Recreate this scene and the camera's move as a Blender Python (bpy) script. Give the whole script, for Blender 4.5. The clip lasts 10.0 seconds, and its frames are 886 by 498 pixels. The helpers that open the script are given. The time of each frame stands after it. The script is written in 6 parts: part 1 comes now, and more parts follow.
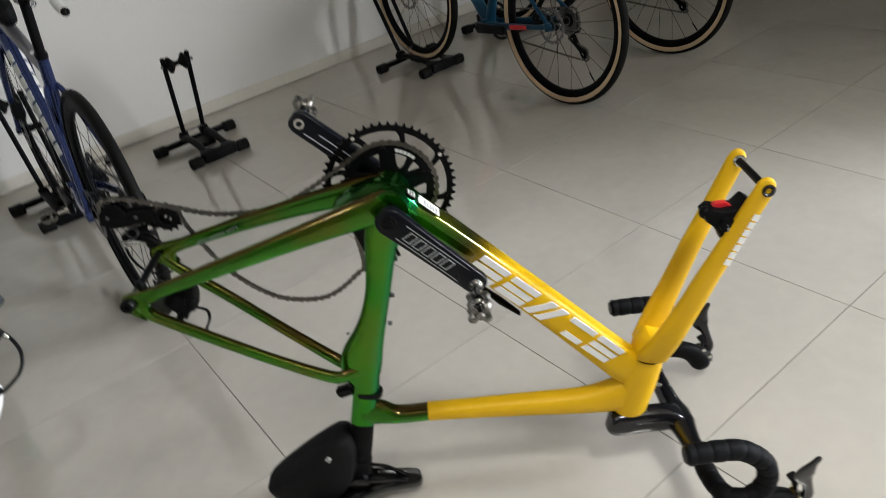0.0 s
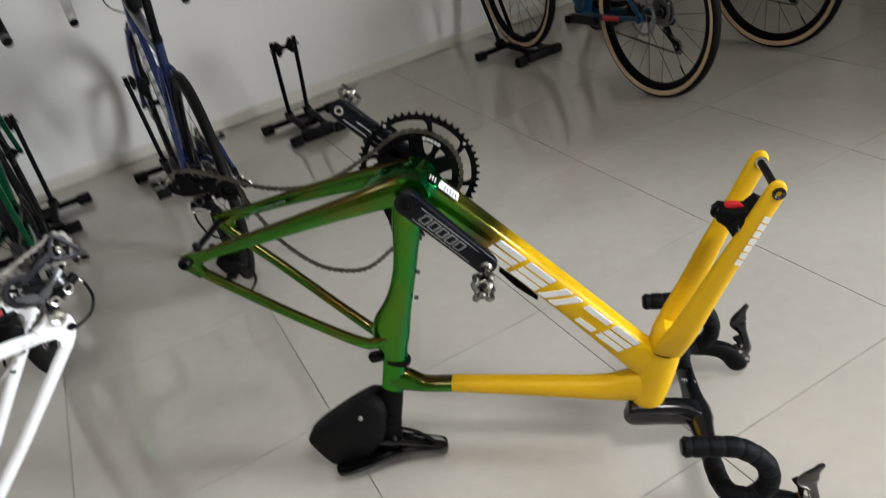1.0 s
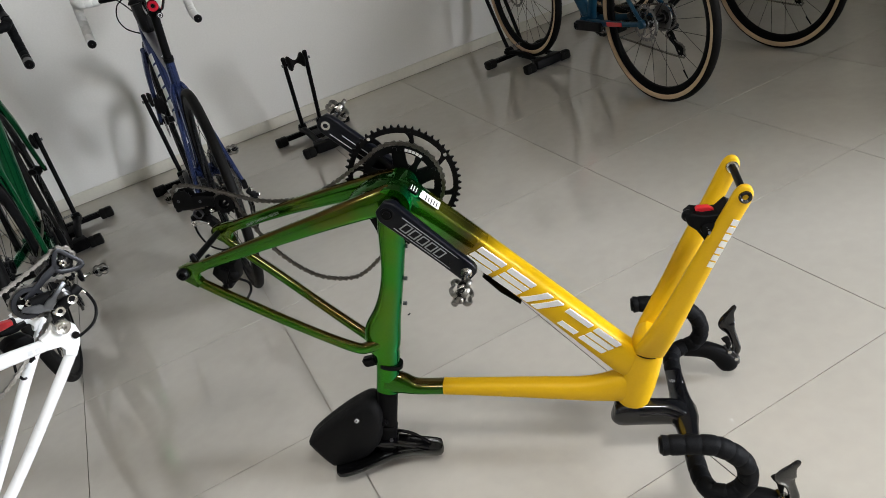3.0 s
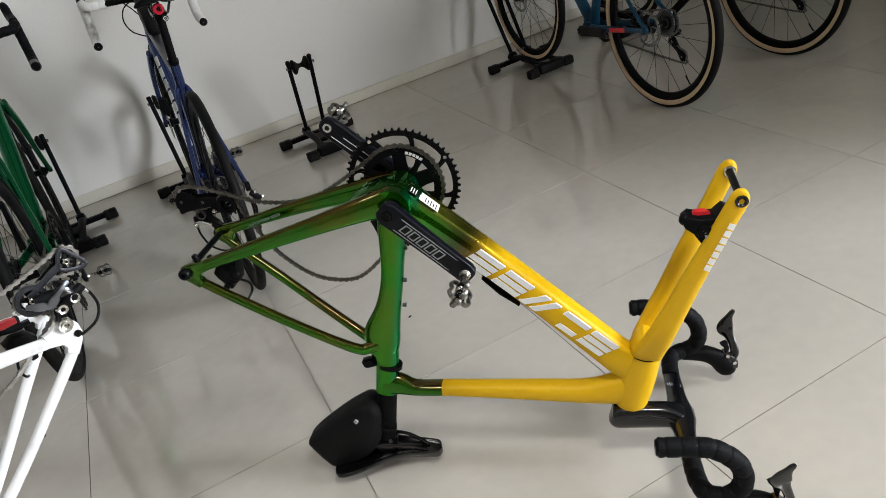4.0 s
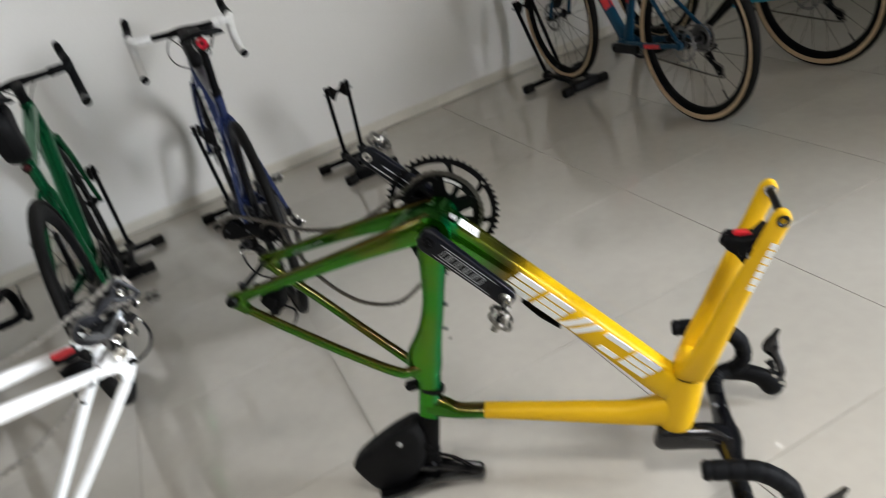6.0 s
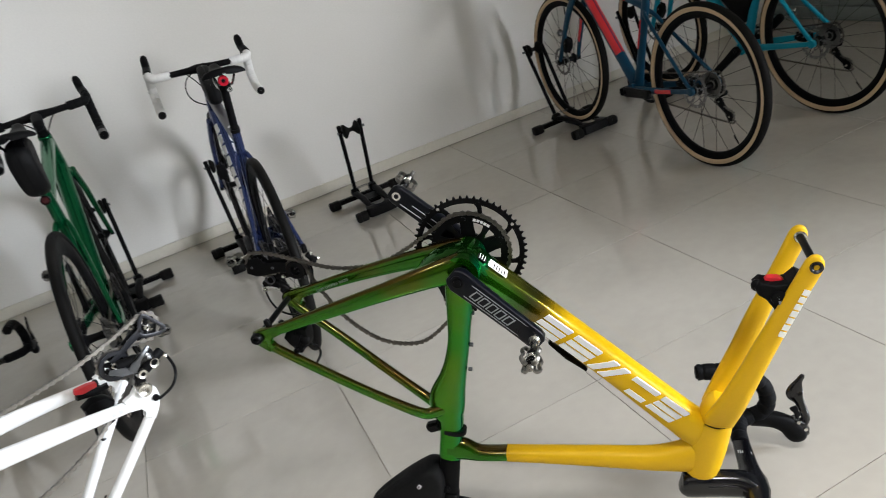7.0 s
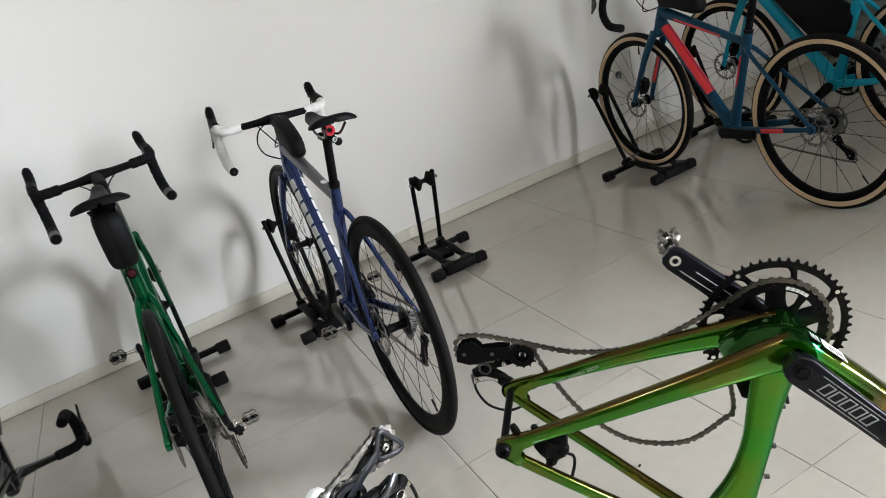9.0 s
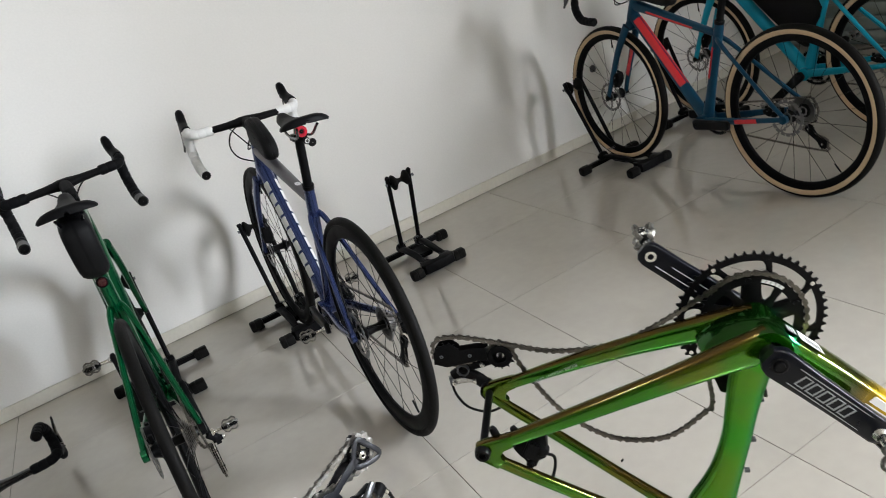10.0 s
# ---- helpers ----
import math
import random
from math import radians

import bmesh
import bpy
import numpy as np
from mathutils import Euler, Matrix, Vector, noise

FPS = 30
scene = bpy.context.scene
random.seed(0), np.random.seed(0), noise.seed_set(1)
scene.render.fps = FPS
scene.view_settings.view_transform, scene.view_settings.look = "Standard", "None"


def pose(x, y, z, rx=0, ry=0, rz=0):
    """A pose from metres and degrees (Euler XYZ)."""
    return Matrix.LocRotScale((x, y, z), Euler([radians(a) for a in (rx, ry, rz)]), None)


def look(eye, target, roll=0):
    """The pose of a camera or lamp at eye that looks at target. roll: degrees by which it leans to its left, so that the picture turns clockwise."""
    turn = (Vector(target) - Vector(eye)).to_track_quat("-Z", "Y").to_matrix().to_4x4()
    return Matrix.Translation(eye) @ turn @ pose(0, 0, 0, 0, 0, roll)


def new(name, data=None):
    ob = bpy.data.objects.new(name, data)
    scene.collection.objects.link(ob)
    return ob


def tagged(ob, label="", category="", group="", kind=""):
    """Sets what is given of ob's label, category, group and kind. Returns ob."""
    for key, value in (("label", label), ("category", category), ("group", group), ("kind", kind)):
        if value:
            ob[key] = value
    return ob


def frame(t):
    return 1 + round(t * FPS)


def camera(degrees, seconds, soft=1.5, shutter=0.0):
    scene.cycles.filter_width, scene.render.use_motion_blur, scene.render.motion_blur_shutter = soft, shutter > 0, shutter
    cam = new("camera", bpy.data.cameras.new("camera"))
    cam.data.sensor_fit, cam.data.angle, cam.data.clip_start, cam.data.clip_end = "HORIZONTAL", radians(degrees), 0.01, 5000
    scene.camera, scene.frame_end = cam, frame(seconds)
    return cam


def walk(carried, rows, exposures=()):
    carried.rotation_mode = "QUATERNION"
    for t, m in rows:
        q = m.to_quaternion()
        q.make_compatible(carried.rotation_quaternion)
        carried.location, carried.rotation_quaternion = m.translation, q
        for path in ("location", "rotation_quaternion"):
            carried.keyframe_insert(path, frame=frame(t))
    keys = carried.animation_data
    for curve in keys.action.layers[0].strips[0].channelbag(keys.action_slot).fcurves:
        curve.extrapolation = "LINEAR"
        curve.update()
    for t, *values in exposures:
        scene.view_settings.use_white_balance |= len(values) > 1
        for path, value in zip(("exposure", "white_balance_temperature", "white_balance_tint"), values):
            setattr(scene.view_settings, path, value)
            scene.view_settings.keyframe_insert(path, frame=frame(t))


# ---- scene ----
cam = camera(63.7, 10.0, soft=0.45, shutter=0.5)
PATH = [
    (0, (-1.439, -1.760, 1.167), (-0.533, -0.337, 0.092), -11.1),
    (0.1, (-1.435, -1.769, 1.164), (-0.529, -0.363, 0.067), -9.6),
    (0.2, (-1.433, -1.777, 1.161), (-0.515, -0.394, 0.044), -7.9),
    (0.3, (-1.429, -1.785, 1.158), (-0.465, -0.440, 0.036), -6.3),
    (0.4, (-1.425, -1.796, 1.156), (-0.435, -0.469, 0.032), -5.1),
    (0.5, (-1.417, -1.809, 1.156), (-0.436, -0.479, 0.029), -4.8),
    (0.6, (-1.406, -1.827, 1.159), (-0.473, -0.462, 0.032), -5.6),
    (0.7, (-1.392, -1.849, 1.163), (-0.542, -0.428, 0.040), -7.3),
    (0.8, (-1.376, -1.872, 1.169), (-0.633, -0.387, 0.055), -9.5),
    (0.9, (-1.360, -1.895, 1.175), (-0.686, -0.356, 0.090), -11.6),
    (1, (-1.344, -1.915, 1.179), (-0.724, -0.329, 0.130), -13.3),
    (1.1, (-1.327, -1.933, 1.182), (-0.714, -0.326, 0.161), -14.5),
    (1.2, (-1.308, -1.950, 1.184), (-0.711, -0.342, 0.157), -15.5),
    (1.3, (-1.290, -1.966, 1.185), (-0.707, -0.363, 0.141), -16.3),
    (1.4, (-1.274, -1.979, 1.186), (-0.718, -0.369, 0.139), -17.0),
    (1.5, (-1.263, -1.989, 1.187), (-0.727, -0.373, 0.138), -17.5),
    (2, (-1.266, -1.994, 1.182), (-0.720, -0.393, 0.115), -17.7),
    (2.5, (-1.271, -1.983, 1.172), (-0.693, -0.411, 0.080), -16.2),
    (3, (-1.290, -1.988, 1.188), (-0.731, -0.360, 0.171), -15.5),
    (4.5, (-1.285, -2.005, 1.188), (-0.728, -0.367, 0.184), -15.1),
    (5, (-1.283, -2.004, 1.186), (-0.718, -0.376, 0.172), -15.0),
    (5.5, (-1.287, -2.008, 1.190), (-0.746, -0.370, 0.178), -15.1),
    (6, (-1.290, -2.010, 1.209), (-0.808, -0.311, 0.271), -17.7),
    (6.2, (-1.298, -2.016, 1.238), (-0.892, -0.243, 0.405), -19.6),
    (7.3, (-1.383, -1.942, 1.225), (-0.755, -0.253, 0.358), -14.0),
    (7.4, (-1.407, -1.915, 1.230), (-0.733, -0.250, 0.352), -13.7),
    (7.5, (-1.440, -1.878, 1.237), (-0.728, -0.221, 0.373), -13.4),
    (7.6, (-1.471, -1.846, 1.238), (-0.734, -0.187, 0.398), -12.9),
    (7.7, (-1.503, -1.813, 1.239), (-0.755, -0.142, 0.432), -12.4),
    (7.8, (-1.534, -1.780, 1.239), (-0.782, -0.110, 0.434), -11.9),
    (7.9, (-1.563, -1.748, 1.239), (-0.827, -0.072, 0.433), -11.5),
    (8, (-1.587, -1.717, 1.241), (-0.857, -0.036, 0.439), -11.6),
    (8.1, (-1.606, -1.685, 1.244), (-0.908, 0.019, 0.464), -12.2),
    (8.2, (-1.621, -1.653, 1.249), (-0.976, 0.075, 0.474), -13.3),
    (8.3, (-1.633, -1.622, 1.254), (-1.010, 0.128, 0.510), -14.5),
    (8.5, (-1.650, -1.572, 1.263), (-1.060, 0.200, 0.547), -16.4),
    (9, (-1.653, -1.533, 1.271), (-1.008, 0.207, 0.524), -16.8),
    (9.5, (-1.665, -1.512, 1.271), (-0.985, 0.217, 0.530), -16.2),
    (10, (-1.635, -1.522, 1.268), (-0.949, 0.191, 0.499), -17.8),
]
walk(cam, [(t, look(eye, target, roll)) for t, eye, target, roll in PATH], [(t, stops - (0.09 if t < 7 else 0.06), 6270 if t < 7 else 6210, 10) for t, stops in ((0, -0.12), (0.5, -0.35), (1, -0.2), (2, -0.1), (3, -0.15), (4.5, -0.12), (6, -0.08), (7.5, 0.08), (8.5, 0.29), (10, 0.31))])

# ---- world, light ----
ROOM_W, ROOM_E, ROOM_S, ROOM_N, ROOM_H = -4.4, 2.42, -5.2, 1.725, 2.9
world = bpy.data.worlds.new("world")
scene.world = world
world.use_nodes = True
wn = world.node_tree
sky = wn.nodes.new("ShaderNodeTexSky")
sky.sky_type = 'NISHITA'
sky.sun_disc = False
sky.sun_elevation, sky.sun_rotation = radians(50), radians(200)
wn.nodes["Background"].inputs["Strength"].default_value = 0.1
wn.links.new(sky.outputs[0], wn.nodes["Background"].inputs[0])


def area_lamp(name, x, y, z, w, h, target, watts, color, spread=180):
    """An area lamp: daylight at the room's doorway, and the light of the unseen ceiling panels."""
    d = bpy.data.lights.new(name, 'AREA')
    d.spread = radians(spread)
    d.shape, d.size, d.size_y, d.energy, d.color = 'RECTANGLE', w, h, watts, color
    ob = new(name, d)
    ob.matrix_world = look((x, y, z), target)
    return ob


DOOR_S, DOOR_N, DOOR_H = -4.9, -2.62, 2.45
area_lamp("street_daylight", 3.4, -5.6, 1.45, 3.0, 2.5, (-0.7, 0.6, 0.6), 660, (0.985, 0.97, 0.955))
area_lamp("street_sky", 5.0, -5.2, 3.1, 0.8, 4.3, (-0.9, -0.2, 0.3), 1040, (0.89, 0.945, 1.0))
# unseen ceiling panels, placed from the shadows; the narrow spread limits their reach
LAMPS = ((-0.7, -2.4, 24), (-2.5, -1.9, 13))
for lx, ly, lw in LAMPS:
    area_lamp("ceiling_lamp_light", lx, ly, ROOM_H - 0.085, 0.5, 0.4, (lx, ly, 0), lw, (0.97, 0.95, 0.90), 92)
scene.view_settings.exposure = 0.0


# ---- materials ----
def material(name, color, rough=0.5, metal=0.0, coat=0.0, bump=0.0, scale=40.0, vary=0.12, spots=3.0, emit=0.0, rough_vary=0.12, trans=0.0, spec=0.5):
    """Base colour with variation at two scales, fine relief and uneven gloss."""
    m = bpy.data.materials.new(name)
    m.use_nodes = True
    nt = m.node_tree
    b = nt.nodes["Principled BSDF"]
    tc = nt.nodes.new("ShaderNodeTexCoord")
    fine, wide = nt.nodes.new("ShaderNodeTexNoise"), nt.nodes.new("ShaderNodeTexNoise")
    for n_, s_ in ((fine, scale), (wide, spots)):
        n_.inputs["Scale"].default_value = s_
        n_.inputs["Detail"].default_value = 4
        nt.links.new(tc.outputs["Object"], n_.inputs["Vector"])
    mix = nt.nodes.new("ShaderNodeMath")
    mix.operation = 'ADD'
    nt.links.new(fine.outputs["Fac"], mix.inputs[0])
    nt.links.new(wide.outputs["Fac"], mix.inputs[1])
    ramp = nt.nodes.new("ShaderNodeMapRange")
    ramp.inputs["From Min"].default_value, ramp.inputs["From Max"].default_value = 0.7, 1.3
    ramp.inputs["To Min"].default_value, ramp.inputs["To Max"].default_value = 1 - vary, 1 + vary
    nt.links.new(mix.outputs[0], ramp.inputs["Value"])
    hsv = nt.nodes.new("ShaderNodeHueSaturation")
    hsv.inputs["Color"].default_value = (*color, 1)
    nt.links.new(ramp.outputs[0], hsv.inputs["Value"])
    nt.links.new(hsv.outputs[0], b.inputs["Base Color"])
    rr = nt.nodes.new("ShaderNodeMapRange")
    rr.inputs["From Min"].default_value, rr.inputs["From Max"].default_value = 0.3, 0.7
    rr.inputs["To Min"].default_value, rr.inputs["To Max"].default_value = rough * (1 - rough_vary), min(1, rough * (1 + rough_vary))
    nt.links.new(wide.outputs["Fac"], rr.inputs["Value"])
    nt.links.new(rr.outputs[0], b.inputs["Roughness"])
    b.inputs["Metallic"].default_value = metal
    b.inputs["Specular IOR Level"].default_value = spec
    b.inputs["Coat Weight"].default_value = coat
    b.inputs["Coat Roughness"].default_value = 0.08
    b.inputs["Transmission Weight"].default_value = trans
    if bump:
        bp = nt.nodes.new("ShaderNodeBump")
        bp.inputs["Strength"].default_value = bump
        bp.inputs["Distance"].default_value = 0.002
        nt.links.new(fine.outputs["Fac"], bp.inputs["Height"])
        nt.links.new(bp.outputs[0], b.inputs["Normal"])
    if emit:
        b.inputs["Emission Color"].default_value = (*color, 1)
        b.inputs["Emission Strength"].default_value = emit
    return m


def flip_flop(name, side, drift, top, under, fore, fade=False):
    """Green colour-shift lacquer, its angle-dependent sheen put into the colour by facing: green on the flanks, gold,
    olive or near-black on what faces up, another green under, teal on what faces forward; with fade it runs through
    dark into yellow along the down tube.
    """
    m = material(name, side, 0.2, 0.9, 0.45, 0, 900, 0.1)
    nt = m.node_tree
    b = nt.nodes["Principled BSDF"]
    b.inputs["Specular Tint"].default_value = (0.35, 0.8, 0.35, 1)
    b.inputs["Coat Roughness"].default_value = 0.03
    tc = nt.nodes.new("ShaderNodeTexCoord")
    cloud = nt.nodes.new("ShaderNodeTexNoise")
    cloud.inputs["Scale"].default_value = 6.5
    nt.links.new(tc.outputs["Object"], cloud.inputs["Vector"])
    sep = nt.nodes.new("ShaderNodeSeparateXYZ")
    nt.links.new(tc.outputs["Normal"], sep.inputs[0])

    def blend(value, lo, hi, ca, cb):
        mr, mx = nt.nodes.new("ShaderNodeMapRange"), nt.nodes.new("ShaderNodeMix")
        mr.interpolation_type = 'SMOOTHSTEP'
        mr.inputs["From Min"].default_value, mr.inputs["From Max"].default_value = lo, hi
        nt.links.new(value, mr.inputs["Value"])
        mx.data_type = 'RGBA'
        nt.links.new(mr.outputs[0], mx.inputs[0])
        for k_, col in ((6, ca), (7, cb)):
            if isinstance(col, tuple):
                mx.inputs[k_].default_value = (*col, 1)
            else:
                nt.links.new(col, mx.inputs[k_])
        return mx.outputs[2], mr.outputs[0]
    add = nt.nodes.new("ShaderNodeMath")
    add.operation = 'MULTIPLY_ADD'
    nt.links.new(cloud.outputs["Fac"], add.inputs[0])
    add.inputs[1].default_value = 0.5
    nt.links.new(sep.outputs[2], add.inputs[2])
    # facing picks the tone, so sheen and top-edge highlights sit in the base colour
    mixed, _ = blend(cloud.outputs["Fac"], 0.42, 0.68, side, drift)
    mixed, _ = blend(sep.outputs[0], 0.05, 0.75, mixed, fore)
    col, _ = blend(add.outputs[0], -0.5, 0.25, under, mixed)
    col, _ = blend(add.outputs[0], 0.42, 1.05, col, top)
    if fade:
        dot = nt.nodes.new("ShaderNodeVectorMath")
        dot.operation = 'DOT_PRODUCT'
        nt.links.new(tc.outputs["Object"], dot.inputs[0])
        dot.inputs[1].default_value = (0.665, 0, -0.747)
        col, _ = blend(dot.outputs["Value"], -0.165, -0.06, col, G_DARK)
        col, k = blend(dot.outputs["Value"], -0.085, 0.02, col, G_YEL)
        inv = nt.nodes.new("ShaderNodeMapRange")
        inv.inputs["To Min"].default_value, inv.inputs["To Max"].default_value = 0.8, 0.0
        nt.links.new(k, inv.inputs["Value"])
        nt.links.new(inv.outputs[0], b.inputs["Metallic"])
        dull = nt.nodes.new("ShaderNodeMapRange")
        dull.inputs["To Min"].default_value, dull.inputs["To Max"].default_value = 0.17, 0.42
        nt.links.new(k, dull.inputs["Value"])
        nt.links.new(dull.outputs[0], b.inputs["Roughness"])
        thin = nt.nodes.new("ShaderNodeMapRange")
        thin.inputs["To Min"].default_value, thin.inputs["To Max"].default_value = 1.0, 0.12
        nt.links.new(k, thin.inputs["Value"])
        nt.links.new(thin.outputs[0], b.inputs["Coat Weight"])
        b.inputs["Specular IOR Level"].default_value = 0.3
    nt.links.new(col, b.inputs["Base Color"])
    return m


M_WALL = material("wall_paint", (0.81, 0.805, 0.785), 0.6, 0, 0, 0.12, 120, 0.03, 1.2)
M_SKIRT = material("skirting_tile", (0.70, 0.675, 0.60), 0.35, 0, 0, 0.03, 60, 0.04, 2)
# side wall, back wall and ceiling are unseen; tones chosen to steer bounced light
M_SIDE = material("side_wall_bounce_tone", (0.50, 0.49, 0.475), 0.7, 0, 0, 0.1, 90, 0.04, 1)
M_DIM = material("back_wall_bounce_tone", (0.76, 0.725, 0.65), 0.7, 0, 0, 0.1, 90, 0.05, 1)
M_CEIL = material("ceiling_bounce_tone", (0.52, 0.485, 0.42), 0.8, 0, 0, 0.05, 90, 0.02, 1)
M_GROUT = material("tile_joint", (0.36, 0.330, 0.285), 0.85, 0, 0, 0.1, 200, 0.25, 3)
M_SHUT = material("shutter_metal", (0.20, 0.23, 0.22), 0.45, 0.2, 0, 0.03, 40, 0.08, 2)
M_POST = material("shutter_post", (0.55, 0.55, 0.5), 0.5, 0, 0, 0.05, 60, 0.08, 3)
M_YEL = material("yellow_lacquer", (0.67, 0.395, 0.002), 0.45, 0, 0.0, 0, 300, 0.03, 3, spec=0.28)
# up, under and forward tones below carry the lacquer's sheen as colour
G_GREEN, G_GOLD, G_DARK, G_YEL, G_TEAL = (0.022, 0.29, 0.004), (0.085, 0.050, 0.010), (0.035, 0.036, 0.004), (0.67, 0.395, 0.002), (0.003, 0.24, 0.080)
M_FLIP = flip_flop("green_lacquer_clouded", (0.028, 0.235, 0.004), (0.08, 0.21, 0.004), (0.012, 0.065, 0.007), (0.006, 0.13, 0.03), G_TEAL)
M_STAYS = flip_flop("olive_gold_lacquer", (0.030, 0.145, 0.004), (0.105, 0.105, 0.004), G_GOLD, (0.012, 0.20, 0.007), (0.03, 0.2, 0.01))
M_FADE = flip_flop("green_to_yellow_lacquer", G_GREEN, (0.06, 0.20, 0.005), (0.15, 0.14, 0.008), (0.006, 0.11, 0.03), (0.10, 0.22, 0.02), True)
M_GREEN = material("green_lacquer", (0.001, 0.115, 0.038), 0.2, 0.8, 0.3, 0, 400, 0.06, 4)
M_BLUE = material("blue_lacquer", (0.035, 0.055, 0.165), 0.22, 0.7, 0.4, 0, 400, 0.15, 5)
M_GREY = material("grey_violet_lacquer", (0.060, 0.056, 0.066), 0.4, 0.2, 0.3, 0, 400, 0.1, 5)
M_TEAL = material("petrol_blue_lacquer", (0.0040, 0.044, 0.088), 0.42, 0.1, 0.0, 0, 300, 0.06, 4, spec=0.25)
M_TURQ = material("turquoise_lacquer", (0.008, 0.27, 0.40), 0.4, 0.1, 0.0, 0, 300, 0.05, 4, spec=0.25)
M_RED = material("red_lacquer", (0.62, 0.015, 0.025), 0.38, 0, 0.2, 0, 300, 0.05, 4)
M_WHITE = material("white_lacquer", (0.78, 0.79, 0.80), 0.28, 0, 0.8, 0, 300, 0.02, 4)
M_CARBON = material("black_gloss", (0.003, 0.003, 0.004), 0.18, 0, 0.22, 0, 200, 0.2, 10)
M_MATTE = material("black_satin", (0.005, 0.005, 0.0055), 0.5, 0, 0, 0.06, 300, 0.25, 12, spec=0.06)
M_NAVY = material("black_blue_anodised", (0.0022, 0.0027, 0.0052), 0.3, 0.0, 0.0, 0, 300, 0.15, 9, spec=0.22)
M_TAPE = material("black_bar_tape", (0.0045, 0.0047, 0.0055), 0.6, 0, 0, 0.35, 350, 0.3, 25, spec=0.08)
M_TAPEW = material("white_bar_tape", (0.75, 0.75, 0.74), 0.55, 0, 0, 0.2, 350, 0.05, 20)
M_RUB = material("tyre_rubber", (0.0060, 0.0057, 0.0054), 0.66, 0, 0, 0.25, 260, 0.3, 14, spec=0.10)
M_TAN = material("tan_sidewall", (0.54, 0.40, 0.25), 0.7, 0, 0, 0.15, 260, 0.1, 14)
M_STEEL = material("polished_metal", (0.62, 0.61, 0.58), 0.25, 1, 0, 0.05, 200, 0.2, 20)
M_CHAIN = material("chain_steel", (0.15, 0.138, 0.122), 0.36, 1, 0, 0.1, 300, 0.3, 40)
M_ROTOR = material("rotor_steel", (0.19, 0.185, 0.18), 0.4, 1, 0, 0.05, 300, 0.2, 20)
M_CHAINS = material("bright_chain_steel", (0.30, 0.29, 0.275), 0.34, 1, 0, 0.1, 300, 0.25, 40)
M_RING = material("black_anodised", (0.0035, 0.0035, 0.004), 0.34, 0.0, 0, 0, 200, 0.2, 20, spec=0.10)
M_GUN = material("grey_alloy", (0.12, 0.125, 0.135), 0.35, 0.8, 0, 0, 200, 0.15, 20)
M_CAGE = material("dark_grey_anodised", (0.020, 0.021, 0.026), 0.38, 0.3, 0, 0, 200, 0.2, 20, spec=0.4)
M_CORD = material("bag_fabric", (0.004, 0.004, 0.0045), 0.6, 0, 0, 0.4, 700, 0.25, 10, spec=0.14)
M_STAND = material("black_powder_coat", (0.0045, 0.0045, 0.005), 0.42, 0, 0, 0.15, 500, 0.2, 10, spec=0.06)
M_DECAL = material("white_decal", (0.76, 0.76, 0.75), 0.5, 0, 0.0, 0, 300, 0.02, 5)
M_DECALG = material("grey_decal", (0.24, 0.25, 0.265), 0.4, 0.2, 0.2, 0, 300, 0.05, 5)
M_SADDLE = material("saddle_cover", (0.003, 0.003, 0.0033), 0.24, 0, 0.1, 0.03, 300, 0.2, 12, spec=0.45)
M_FAINT = material("pale_grey_decal_and_glint", (0.58, 0.585, 0.60), 0.4, 0, 0.2, 0, 300, 0.03, 5)
M_LIGHTR = material("red_lens", (0.75, 0.02, 0.05), 0.2, 0, 0.6, 0, 200, 0.05, 20)
M_LENS = material("dark_red_lens", (0.035, 0.004, 0.006), 0.25, 0, 0.3, 0, 200, 0.1, 20)
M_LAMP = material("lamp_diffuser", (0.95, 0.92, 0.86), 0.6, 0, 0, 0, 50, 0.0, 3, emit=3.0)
M_PEDAL = material("worn_pedal_metal", (0.24, 0.23, 0.21), 0.4, 1, 0, 0.2, 160, 0.45, 60)
M_GUMF = material("grey_bar_tape", (0.13, 0.13, 0.13), 0.65, 0, 0, 0.3, 350, 0.2, 20)


